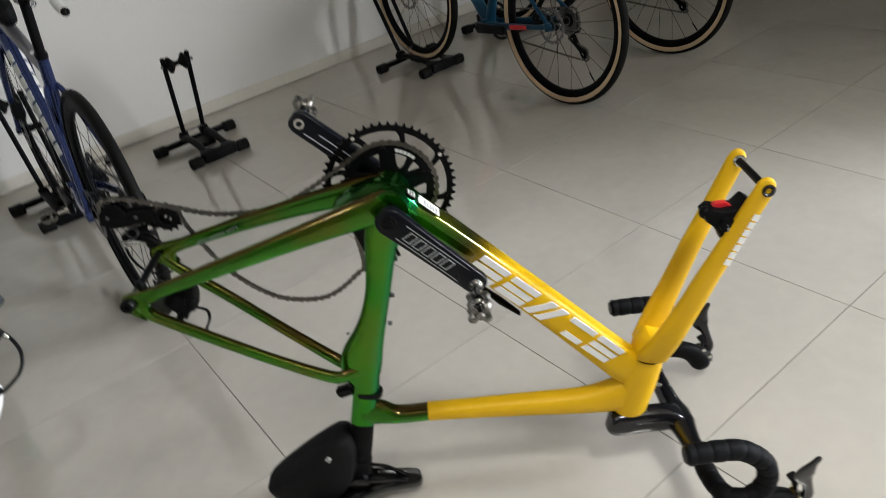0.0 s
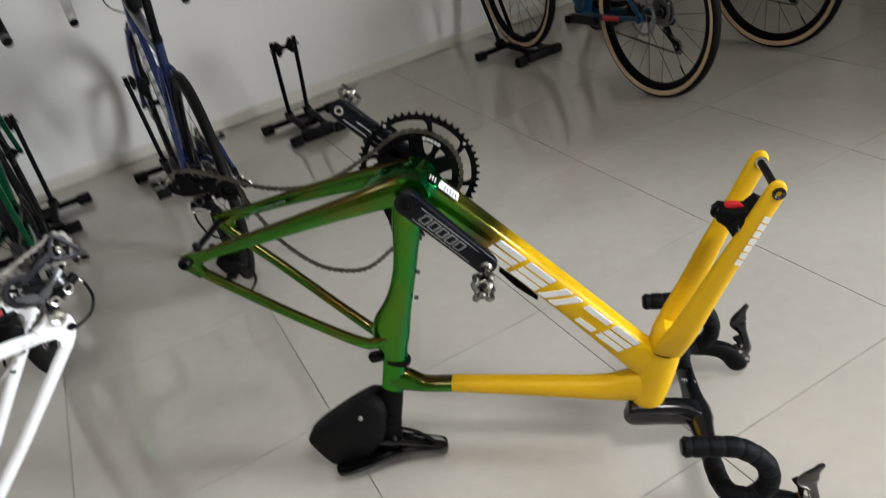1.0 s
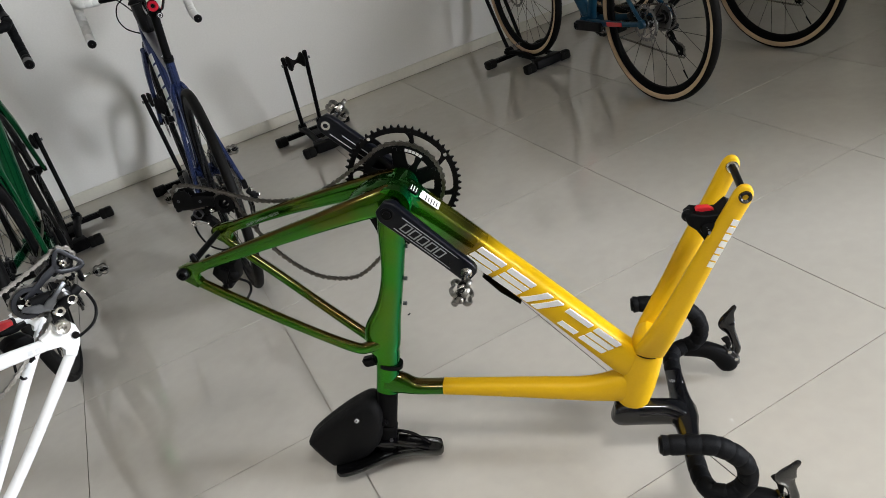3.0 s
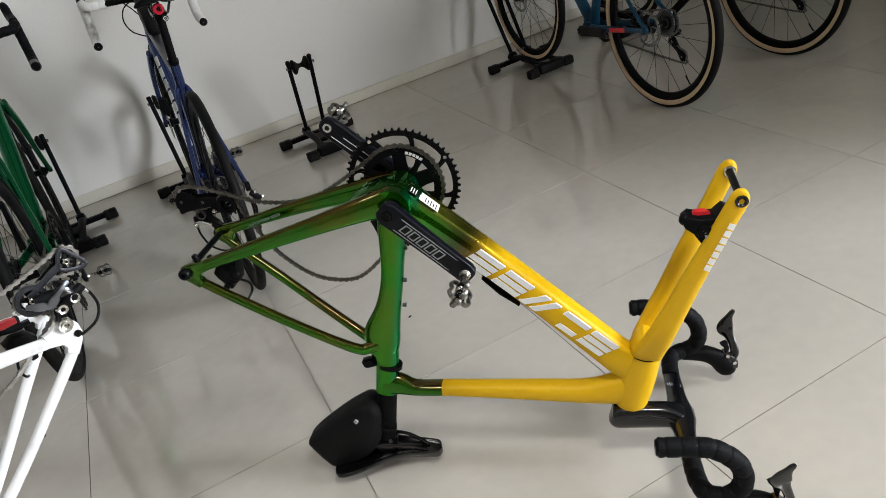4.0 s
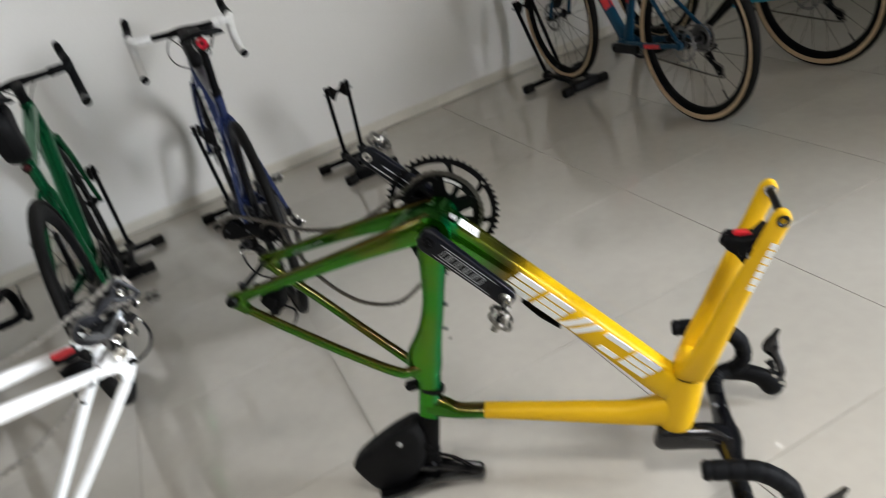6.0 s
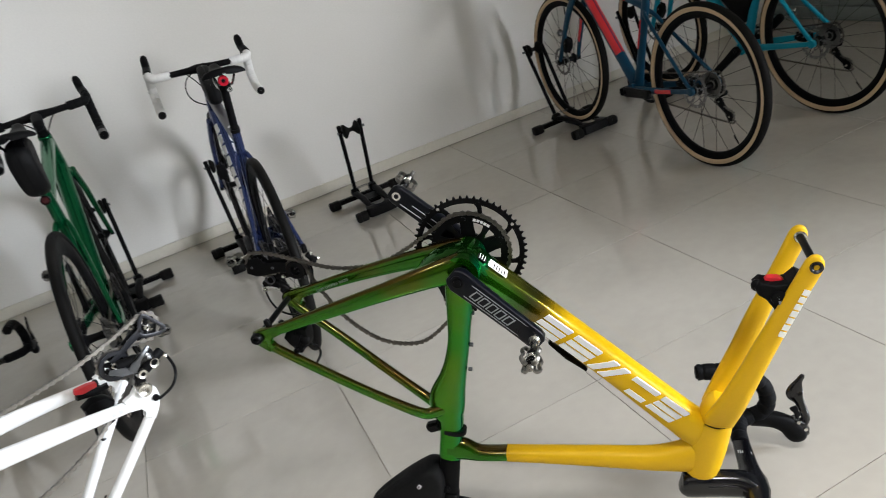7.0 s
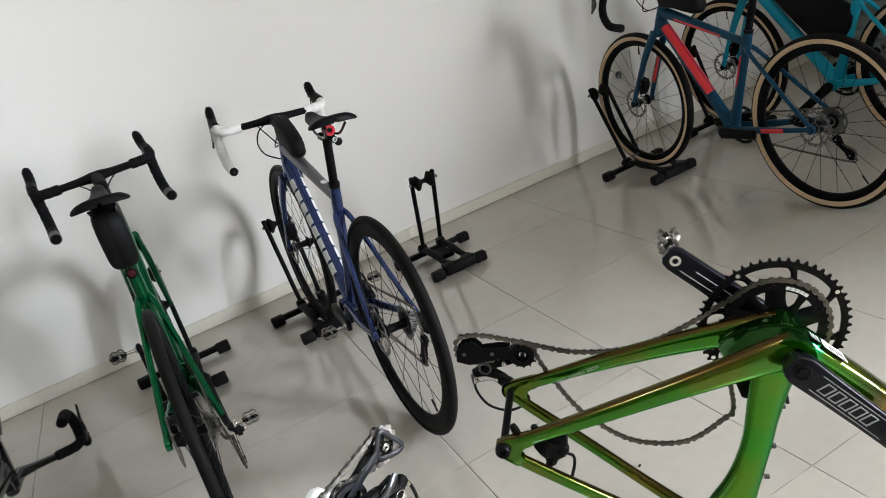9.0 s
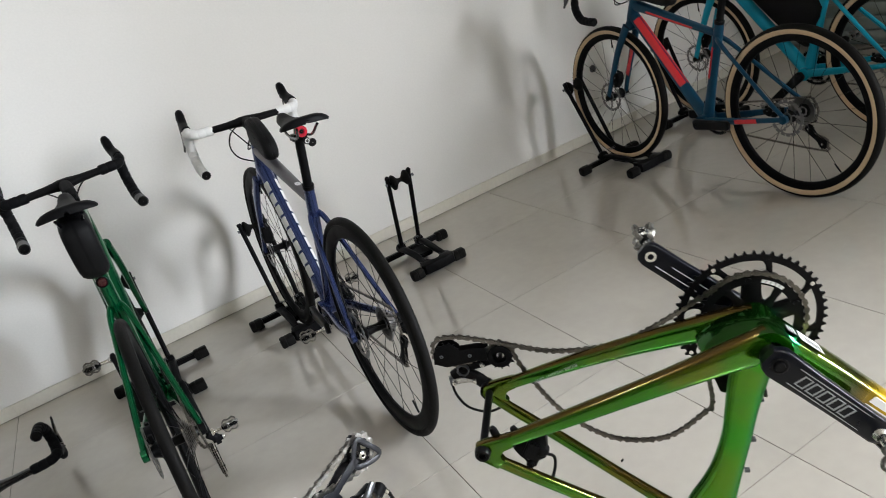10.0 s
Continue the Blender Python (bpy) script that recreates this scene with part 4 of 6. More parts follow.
def upturned_bike(m, label, look_, name="upturned_bicycle"):
    """A road frame set without wheels, upside down. x runs forward from the rear axle, y to the drive side, z up from the floor."""
    b = thing(name, m, label, "bicycle", "bicycles standing upside down")
    A, B, C = look_["main"], look_["rear"], look_["fork"]
    # rear triangle
    for s in (-1, 1):
        w = s
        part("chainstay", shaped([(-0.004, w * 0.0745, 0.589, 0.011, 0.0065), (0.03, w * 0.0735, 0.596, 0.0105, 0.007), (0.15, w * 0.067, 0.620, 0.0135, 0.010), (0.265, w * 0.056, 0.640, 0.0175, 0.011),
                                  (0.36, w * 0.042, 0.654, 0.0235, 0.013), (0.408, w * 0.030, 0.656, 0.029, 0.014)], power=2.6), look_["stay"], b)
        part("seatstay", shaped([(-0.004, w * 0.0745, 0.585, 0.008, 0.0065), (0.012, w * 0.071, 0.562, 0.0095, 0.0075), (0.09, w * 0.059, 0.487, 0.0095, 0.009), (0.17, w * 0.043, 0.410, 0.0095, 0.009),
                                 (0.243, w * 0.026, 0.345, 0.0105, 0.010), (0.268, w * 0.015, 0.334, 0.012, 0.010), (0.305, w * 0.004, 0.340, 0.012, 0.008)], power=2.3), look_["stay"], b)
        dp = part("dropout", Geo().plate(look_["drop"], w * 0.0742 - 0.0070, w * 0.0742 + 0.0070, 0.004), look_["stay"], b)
        if look_["drop"] is DROP or s < 0:
            part("axle_insert", Geo().lathe([(0.001, 0.010), (0.005, 0.010), (0.006, 0.016), (0.0095, 0.0165), (0.0112, 0.014), (0.0118, 0.004)], (-0.004, w * 0.0745, 0.589), (0, s, 0), 18, False), M_RING, dp)
    part("thru_axle", Geo().cyl((-0.004, -0.085, 0.589), (-0.004, 0.085, 0.589), 0.0062, n=12), M_RING, b, "black thru axle rod")
    # bottom bracket, seat tube, down tube, top tube, head tube
    part("bottom_bracket", Geo().lathe([(0.02, -0.044), (0.032, -0.0435), (0.034, -0.036), (0.034, 0.036), (0.032, 0.0435), (0.02, 0.044)], (0.407, 0, 0.649), (0, 1, 0), 28, False)
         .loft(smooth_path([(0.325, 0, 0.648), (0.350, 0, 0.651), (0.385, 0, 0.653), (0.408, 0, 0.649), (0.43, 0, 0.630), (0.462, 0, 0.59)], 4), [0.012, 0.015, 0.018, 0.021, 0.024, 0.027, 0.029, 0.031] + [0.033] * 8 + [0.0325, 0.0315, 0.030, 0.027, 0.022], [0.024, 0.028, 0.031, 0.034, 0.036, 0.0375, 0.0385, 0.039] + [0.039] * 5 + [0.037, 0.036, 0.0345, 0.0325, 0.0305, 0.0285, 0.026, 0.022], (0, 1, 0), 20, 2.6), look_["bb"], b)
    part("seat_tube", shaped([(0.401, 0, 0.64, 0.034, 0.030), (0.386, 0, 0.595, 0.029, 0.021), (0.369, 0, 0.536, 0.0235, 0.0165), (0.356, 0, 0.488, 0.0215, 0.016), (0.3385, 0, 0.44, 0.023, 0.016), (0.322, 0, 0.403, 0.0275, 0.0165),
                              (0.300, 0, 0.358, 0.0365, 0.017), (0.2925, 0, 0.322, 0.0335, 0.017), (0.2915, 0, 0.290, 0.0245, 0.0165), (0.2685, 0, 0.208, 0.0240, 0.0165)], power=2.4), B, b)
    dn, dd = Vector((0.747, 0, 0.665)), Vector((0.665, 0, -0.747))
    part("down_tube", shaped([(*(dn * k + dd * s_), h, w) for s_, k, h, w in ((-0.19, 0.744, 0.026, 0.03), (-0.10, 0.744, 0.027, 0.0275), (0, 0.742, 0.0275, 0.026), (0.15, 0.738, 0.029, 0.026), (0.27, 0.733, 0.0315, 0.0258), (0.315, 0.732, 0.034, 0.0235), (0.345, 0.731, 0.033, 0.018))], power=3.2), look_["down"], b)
    part("top_tube", shaped([(0.270, 0, 0.232, 0.031, 0.0165), (0.302, 0, 0.224, 0.025, 0.0165), (0.335, 0, 0.211, 0.0155, 0.017), (0.393, 0, 0.2065, 0.0145, 0.0175)], power=2.6), look_["tt_rear"], b)
    part("top_tube", shaped([(0.391, 0, 0.2067, 0.0146, 0.0177), (0.48, 0, 0.197, 0.0170, 0.018), (0.58, 0, 0.186, 0.020, 0.0195), (0.68, 0, 0.175, 0.0240, 0.021), (0.745, 0, 0.178, 0.034, 0.022), (0.775, 0, 0.182, 0.037, 0.02)], power=2.8), A, b)
    part("head_tube", shaped([(0.757, 0, 0.131, 0.022, 0.020), (0.761, 0, 0.141, 0.030, 0.0245), (0.776, 0, 0.19, 0.034, 0.0255), (0.793, 0, 0.248, 0.033, 0.026), (0.7965, 0, 0.259, 0.031, 0.0255)], power=2.4), A, b)
    part("headset_gap", Geo().lathe([(0.026, -0.001), (0.0275, 0), (0.026, 0.0015)], (0.7972, 0, 0.2605), (0.26, 0, 0.966), 24), M_RING, b)
    # fork
    f = part("fork", shaped([(0.7985, 0, 0.262, 0.029, 0.026), (0.804, 0, 0.280, 0.031, 0.032), (0.811, 0, 0.297, 0.026, 0.034), (0.815, 0, 0.306, 0.015, 0.03)], power=2.4), C, b)
    for s in (-1, 1):
        part("fork_blade", shaped([(0.803, s * 0.024, 0.276, 0.027, 0.011), (0.827, s * 0.035, 0.322, 0.0240, 0.0125), (0.857, s * 0.041, 0.382, 0.0205, 0.0120), (0.8885, s * 0.0455, 0.447, 0.0185, 0.0110),
                                   (0.930, s * 0.050, 0.527, 0.0160, 0.0095), (0.958, s * 0.0535, 0.580, 0.0158, 0.0085), (0.965, s * 0.054, 0.595, 0.0148, 0.0082), (0.9685, s * 0.054, 0.6025, 0.0115, 0.0074), (0.9705, s * 0.054, 0.6065, 0.007, 0.0060), (0.9712, s * 0.054, 0.608, 0.003, 0.004)], power=2.5), C, f)
        part("axle_insert", Geo().lathe([(0.001, 0.0055), (0.0042, 0.0055), (0.0046, 0.0095), (0.0068, 0.0115), (0.0098, 0.0105), (0.0108, 0.004)], (0.966, s * 0.054, 0.592), (0, s, 0), 18, False), M_CARBON if s < 0 else M_STEEL, f)
        part("axle_nut", Geo().lathe([(0.0062, 0.013), (0.0088, 0.013), (0.0105, 0.0095), (0.0108, 0.002)], (0.966, s * 0.054, 0.592), (0, -s, 0), 18, False), M_STEEL, f, "bare metal axle socket")
    part("thru_axle", Geo().cyl((0.966, -0.05, 0.592), (0.966, 0.05, 0.592), 0.0062, n=12), M_RING, f, "black thru axle rod")
    cal = part("brake_caliper", Geo().plate([(0.952, 0.566), (0.943, 0.573), (0.928, 0.560), (0.906, 0.560), (0.888, 0.566), (0.878, 0.558), (0.882, 0.545), (0.894, 0.534), (0.904, 0.516), (0.911, 0.500), (0.921, 0.501), (0.927, 0.515), (0.940, 0.543)], -0.048, -0.012, 0.005)
               .lathe([(0.001, -0.024), (0.011, -0.023), (0.0125, -0.018), (0.0125, 0.018), (0.001, 0.022)], (0.912, -0.03, 0.538), (0, 1, 0), 16, False), M_MATTE, f, "black disc brake caliper")
    part("banjo", Geo().ball((0.884, -0.034, 0.556), 0.0105, n=10), M_RING, cal)
    part("bolt", Geo().cyl((0.914, -0.044, 0.506), (0.918, -0.034, 0.500), 0.006, n=10), M_STEEL, cal)
    part("decal", Geo().box((0.914, -0.0532, 0.527), (0.004, 0.001, 0.030), Matrix.Rotation(-0.2, 4, 'Y'), 0), M_DECALG, cal)
    part("pad_spacer", Geo().plate([(0.893, 0.560), (0.899, 0.5675), (0.916, 0.5665), (0.924, 0.560)], -0.034, -0.022, 0.0015), M_RED, cal, "red pad spacer")
    rc = part("brake_caliper", Geo().plate([(0.036, 0.570), (0.046, 0.584), (0.070, 0.590), (0.088, 0.584), (0.086, 0.562), (0.080, 0.546), (0.068, 0.542), (0.062, 0.532), (0.052, 0.533), (0.048, 0.548), (0.042, 0.556)], -0.062, -0.030, 0.005), M_MATTE, b, "black disc brake caliper")
    part("mount", Geo().loft(smooth_path([(0.030, -0.058, 0.592), (0.055, -0.060, 0.594), (0.086, -0.058, 0.602)], 4), [0.005] * 3 + [0.007] * 3 + [0.005] * 3, 0.007, (0, 1, 0), 10, 3), M_RING, rc)
    part("caliper_half", Geo().box((0.062, -0.064, 0.566), (0.030, 0.008, 0.020), Matrix.Rotation(-1.0, 4, 'Y'), 0.3), M_MATTE, rc)
    part("bolt", Geo().lathe([(0.001, 0.003), (0.003, 0.003), (0.0035, 0.005), (0.006, 0.004), (0.0065, -0.004)], (0.055, -0.062, 0.541), (0, -1, 0), 12, False), M_RING, rc)
    part("brake_hose", Geo().tube(smooth_path([(0.080, -0.050, 0.545), (0.088, -0.040, 0.530), (0.086, -0.040, 0.512), (0.078, -0.058, 0.500)], 5), 0.0025, 8), M_RING, rc)
    part("piston_cap", Geo().lathe([(0.001, 0.004), (0.008, 0.003), (0.011, 0.0), (0.012, -0.006)], (0.076, -0.061, 0.560), (0, -1, 0), 16, False), M_MATTE, rc)
    part("decal", Geo().loft([(0.054, -0.0624, 0.550), (0.070, -0.0624, 0.578)], 0.0012, 0.0006, (0, 1, 0), 6), M_DECALG, rc)
    for bx, bz in ((0.047, 0.603), (0.017, 0.6085)):
        part("bolt", Geo().lathe([(0.001, 0.009), (0.0045, 0.0085), (0.006, 0.004), (0.0065, -0.008)], (bx, -0.064, bz), (-0.2, 0, 0.98), 12, False), M_RING, rc)
    # seat post, clamp, saddle
    part("seat_post", shaped([(0.270, 0, 0.215, 0.0215, 0.0135), (0.250, 0, 0.145, 0.0215, 0.0135), (0.228, 0, 0.068, 0.0215, 0.0135), (0.222, 0, 0.045, 0.020, 0.016)], power=2.3), M_MATTE, b, "black aero seat post")
    cl = part("seat_clamp", shaped([(0.2945, 0, 0.281, 0.0262, 0.0185), (0.2920, 0, 0.272, 0.0262, 0.0185)], 1, power=2.4), M_RING, b, "black seat clamp")
    part("clamp_bolt", Geo().box((0.252, 0, 0.287), (0.030, 0.018, 0.022), Matrix.Rotation(-0.2, 4, 'Y'), 0.25), M_RING, cl)
    saddle_on(b, (0.348, 0, 0.027), 0.245, -1)
    sc = part("saddle_clamp", Geo().box((0.228, 0, 0.068), (0.052, 0.050, 0.016), Matrix.Rotation(0.06, 4, 'Y'), 0.3), M_CARBON, b, "black saddle rail clamp")
    for k_ in (-0.016, 0.016):
        part("bolt", Geo().cyl((0.228 + k_, -0.016, 0.060), (0.228 + k_, -0.016, 0.080), 0.0038, n=8), M_GUN, sc)
    part("post_collar", Geo().loft([(0.2385, 0, 0.104), (0.2412, 0, 0.113)], 0.0232, 0.0152, (0, 1, 0), 18, 2.3), M_RING, b)
    # stem and handlebar
    stem = part("stem", Geo().loft(smooth_path([(0.725, 0, 0.118), (0.728, 0, 0.117), (0.736, 0, 0.116), (0.752, 0, 0.1145), (0.79, 0, 0.112), (0.835, 0, 0.107), (0.862, 0, 0.100)], 3), [0.008, 0.012, 0.015, 0.018, 0.0205, 0.022, 0.0245, 0.0255, 0.0262] + [0.0265] * 6 + [0.025, 0.022, 0.019, 0.016], [0.008, 0.011, 0.0135, 0.016, 0.0175, 0.0185] + [0.019] * 9 + [0.020, 0.022, 0.025, 0.026], (0, 1, 0), 20, 3.0), M_CARBON, b, "glossy black one-piece stem")
    part("stem_groove", Geo().loft(smooth_path([(0.775, -0.0185, 0.120), (0.81, -0.0195, 0.119), (0.835, -0.022, 0.114), (0.850, -0.028, 0.104)], 4), 0.0028, 0.0022, (0, 1, 0), 8), M_CARBON, stem)
    part("decal", Geo().box((0.738, -0.0178, 0.118), (0.0022, 0.0012, 0.007), Matrix.Rotation(0.4, 4, 'Y'), 0), M_DECAL, stem)
    for k in range(7):
        part("decal", Geo().box((0.848 + 0.004 * k, 0.083 - 0.0007 * k, 0.1105 - 0.0001 * k * k), (0.0013, 0.010 if k in (1, 4) else 0.006, 0.0010), bevel=0), M_FAINT, stem)
    part("spacer", Geo().loft([(0.750, 0, 0.112), (0.756, 0, 0.134)], 0.029, 0.023, (0, 1, 0), 20, 2.4), M_RING, b)
    drop_bar(b, (0.860, 0, 0.098), (1, 0, -0.04), (-0.04, 0, -1), M_TAPE, M_MATTE, M_CARBON, half=0.2, drop=0.122, reach=0.070, end_len=0.070, ramp=0.0)
    bar_turn = Matrix.Translation((0.754 + look_.get("bar_x", 0.0), look_.get("bar_y", 0.0), 0.1)) @ Matrix.Rotation(radians(look_.get("bar_turn", 0.0)), 4, 'Z') @ Matrix.Translation((-0.754, 0, -0.1))
    for c_ in b.children:
        if c_.name.split(".")[0] in ("stem", "handlebar"):
            c_.matrix_basis = bar_turn @ c_.matrix_basis
    # drive train
    chainset(b, (0.407, 0.649), 0.052, 0.1075, 0.078, 1)
    crank_arm(b, (0.410, 0.654), (0.519, 0.530), -0.072, -0.082, M_NAVY, True, -1)
    crank_arm(b, (0.405, 0.646), (0.288, 0.768), 0.072, 0.085, M_NAVY, False, 1)
    part("crank_axle", Geo().cyl((0.407, -0.068, 0.65), (0.407, 0.07, 0.65), 0.014, n=16), M_RING, b)
    pedal(b, (0.519, -0.088, 0.530), -1)
    pedal(b, (0.288, 0.092, 0.768), 1)
    part("front_derailleur", Geo().plate([(0.350, 0.610), (0.358, 0.585), (0.360, 0.555), (0.352, 0.548), (0.346, 0.552), (0.340, 0.58), (0.334, 0.605)], 0.022, 0.034, 0.003), M_RING, b)
    return b


def hero_details(b):
    """What only the green and yellow frame shows: decals, sticker, bolts, slack chain, derailleur."""
    d, n_ = Vector((0.665, 0, -0.747)), Vector((0.747, 0, 0.665))
    y = -0.0272
    base = n_ * 0.742 + d * -0.053
    # blocks of the maker's mark on the down tube, drawn as plain slanted bars

    def bar_(a0, a1, h0, h1, skew=0.35):
        pts = []
        for a, h in ((a0, h0), (a1, h0), (a1, h1), (a0, h1)):
            q = base + d * (a + skew * h) + n_ * h
            pts.append((q.x, q.z))
        part("decal", Geo().plate(pts, y - 0.0006, y + 0.004), M_DECAL, b, "white decal bar")
    L, pitch = 0.055, 0.0665
    for i in range(5):
        a = pitch * i + 0.004
        if i == 2:
            bar_(a + 0.006, a + 0.020, -0.020, 0.019, 0.8)
            bar_(a + 0.030, a + 0.044, -0.020, 0.019, 0.8)
        elif i == 3:
            bar_(a, a + L, 0.009, 0.019)
            bar_(a + L * 0.3, a + L, -0.020, -0.010)
        else:
            for h in (-0.020, -0.006, 0.009):
                bar_(a, a + L, h, h + 0.0105)
    # model name on the fork blade as small plain blocks
    f = [c for c in b.children if c.name.startswith("fork")][0]
    me = Geo().box((0, 0, 0), (0.0105, 0.001, 0.0105), bevel=0.1).mesh("decal", M_DECAL)
    ax = Vector((0.455, 0, 0.89))
    for i in range(7):
        o = part("decal", me, None, f)
        p = Vector((0.912, 0, 0.474)) + ax * 0.0140 * i
        o.matrix_basis = Matrix.Translation((p.x, -0.0587 - 0.0005 * i, p.z)) @ Matrix.Rotation(math.atan2(-ax.z, ax.x), 4, 'Y') @ pose(0, 0, 0, 2, 0, 0)
    # white sticker with lines beside the bottom bracket
    st = part("sticker", Geo().box((0, 0, 0), (0.040, 0.026, 0.0008), bevel=0), M_DECAL, b, "white information sticker")
    st.matrix_basis = Matrix.Translation((0.4673, -0.012, 0.6358)) @ Matrix.Rotation(radians(48), 4, 'Y')
    for i in range(5):
        part("print_line", Geo().box((0.014 - 0.0055 * i, -0.003, 0.0006), (0.0016, 0.016 - 0.003 * (i % 2), 0.0006), bevel=0), M_RING, st)
    st2 = part("sticker", Geo().box((0, 0, 0), (0.018, 0.022, 0.0008), bevel=0), M_RING, b, "black information sticker")
    st2.matrix_basis = Matrix.Translation((0.4447, -0.012, 0.6607)) @ Matrix.Rotation(radians(46), 4, 'Y')
    for i in range(3):
        part("print_line", Geo().box((0.005 - 0.005 * i, 0, 0.0007), (0.0018, 0.016, 0.0006), bevel=0), M_DECAL, st2)
    # bottle bosses and the plate under the down tube
    for x, z in ((0.378, 0.476), (0.363, 0.42), (0.397, 0.545)):
        part("boss_bolt", Geo().cyl((x - 0.004, 0, z), (x + 0.003, 0, z - 0.001), 0.0042, n=10), M_GUN, b)
    part("cover_plate", Geo().loft([(0.545 - 0.02, 0, 0.465), (0.575 - 0.022, 0, 0.430), (0.605 - 0.022, 0, 0.397)], [0.002, 0.006, 0.003], [0.008, 0.010, 0.007], (0, 1, 0), 10), M_RING, b, "black cover plate under the down tube")
    part("wire", Geo().tube(smooth_path([(0.392, 0, 0.60), (0.40, -0.01, 0.575), (0.404, 0, 0.55)], 4), 0.003, 8), M_RING, b)
    # small print along the inside of the far chainstay, head down like the frame
    words("RIDER WEIGHT LIMIT", 0.0078, b, Matrix.Translation((0.146, 0.0560, 0.6225)) @ Matrix.Rotation(radians(-11.0), 4, 'Y') @ Matrix.Rotation(radians(5.5), 4, 'Z') @ Matrix.Rotation(radians(180), 4, 'Y') @ Matrix.Rotation(radians(90), 4, 'X'), M_DECALG)
    hang = part("hanger", Geo().lathe([(0.002, 0.090), (0.010, 0.091), (0.014, 0.088), (0.016, 0.084), (0.016, 0.070)], (-0.004, 0, 0.587), (0, 1, 0), 20, False), M_RING, b)
    part("hanger_arm", Geo().loft(smooth_path([(-0.004, 0.083, 0.588), (-0.012, 0.086, 0.598), (-0.022, 0.090, 0.606)], 4), [0.013] * 4 + [0.011] * 5, 0.006, (0, 1, 0), 12, 3), M_RING, hang)
    d = part("rear_derailleur", Geo().loft(smooth_path([(-0.016, 0.090, 0.601), (-0.030, 0.096, 0.610), (-0.048, 0.099, 0.616), (-0.062, 0.097, 0.612)], 4), [0.009] * 5 + [0.0125] * 4 + [0.010] * 4, [0.008] * 5 + [0.012] * 4 + [0.010] * 4, (0, 1, 0), 12, 3.5)
             .loft([(-0.050, 0.096, 0.620), (-0.030, 0.098, 0.630), (-0.005, 0.094, 0.634), (0.015, 0.092, 0.640)], [0.007, 0.010, 0.010, 0.012], [0.006, 0.009, 0.008, 0.005], (0, 1, 0), 12, 3), M_MATTE, b, "black rear derailleur with solid cage")
    part("bolt", Geo().lathe([(0.001, 0.002), (0.003, 0.002), (0.0035, 0.004), (0.006, 0.0035), (0.007, -0.004)], (-0.017, 0.099, 0.601), (0, 1, 0), 14, False), M_STEEL, d)
    part("link_plate", Geo().loft(smooth_path([(-0.034, 0.108, 0.602), (-0.046, 0.110, 0.607), (-0.066, 0.108, 0.610)], 4), 0.006, 0.0018, (0, 1, 0), 10, 3), M_STEEL, d, "bare alloy link plate")
    part("link_plate", Geo().loft(smooth_path([(-0.024, 0.084, 0.603), (-0.042, 0.085, 0.609), (-0.062, 0.087, 0.607)], 4), [0.0035] * 4 + [0.0055] * 5, 0.0016, (0, 1, 0), 10, 3), M_STEEL, d, "bare alloy link plate")
    for x_, z_ in ((-0.026, 0.604), (-0.060, 0.607), (-0.006, 0.633)):
        part("bolt", Geo().lathe([(0.001, 0.003), (0.0030, 0.003), (0.0045, 0.001), (0.005, -0.006)], (x_, 0.083, z_), (0, -1, 0), 12, False), M_STEEL, d)
    part("return_spring", Geo().tube([(-0.040 + 0.010 * math.cos(0.8 * i), 0.082 + 0.00025 * i, 0.628 + 0.010 * math.sin(0.8 * i)) for i in range(40)], 0.0012, 5), M_GUN, d, "coil spring")
    part("cable_stop", Geo().cyl((-0.066, 0.098, 0.612), (-0.068, 0.098, 0.596), 0.005, 0.004, 10), M_GUN, d)
    for y_ in (0.0965, 0.0805):
        o = [(-0.082, 0.652), (-0.078, 0.672), (-0.067, 0.683), (-0.046, 0.684), (-0.036, 0.672), (-0.036, 0.650), (-0.062, 0.642)]
        part("cage_plate", Geo().plate(o, y_ - 0.0018, y_ + 0.0018, 0.0012), M_MATTE, d)
        part("cage_plate", Geo().loft([(-0.060, y_, 0.655), (-0.030, y_, 0.656), (-0.008, y_, 0.656), (0.008, y_, 0.652)], [0.0135, 0.0130, 0.0120, 0.012], 0.0018, (0, 1, 0), 10, 3), M_MATTE, d)
        part("cage_plate", Geo().lathe([(0.0115, 0.0016), (0.0195, 0.0015), (0.0205, 0), (0.0195, -0.0015), (0.0115, -0.0016)], (0.027, y_, 0.644), (0, 1, 0), 26), M_MATTE, d, "ring-shaped cage plate")
        for hx, hz in ((-0.066, 0.664), (-0.020, 0.657)):
            part("rivet", Geo().lathe([(0.001, 0.0012), (0.003, 0.001), (0.0034, -0.002)], (hx, y_ - 0.0018, hz), (0, -1, 0), 10, False), M_GUN, d)
    for x, z, r_ in ((0.027, 0.642, 0.0255), (-0.058, 0.663, 0.021)):
        part("pulley", gear(13, r_, 0.0055, 0.006, 0.0025, (x, 0.0885, z)), M_RING, d)
        part("bolt", Geo().cyl((x, 0.079, z), (x, 0.1005, z), 0.004, n=8), M_RING, d)
    part("shift_cable", Geo().tube(smooth_path([(-0.068, 0.098, 0.600), (-0.067, 0.097, 0.576), (-0.053, 0.095, 0.549), (-0.022, 0.090, 0.537), (0.006, 0.082, 0.548), (0.02, 0.076, 0.565)], 6), 0.0023, 8), M_RING, b, "black shift cable loop")
    c, r = (0.407, 0.649), 0.0765
    y0 = 0.0885
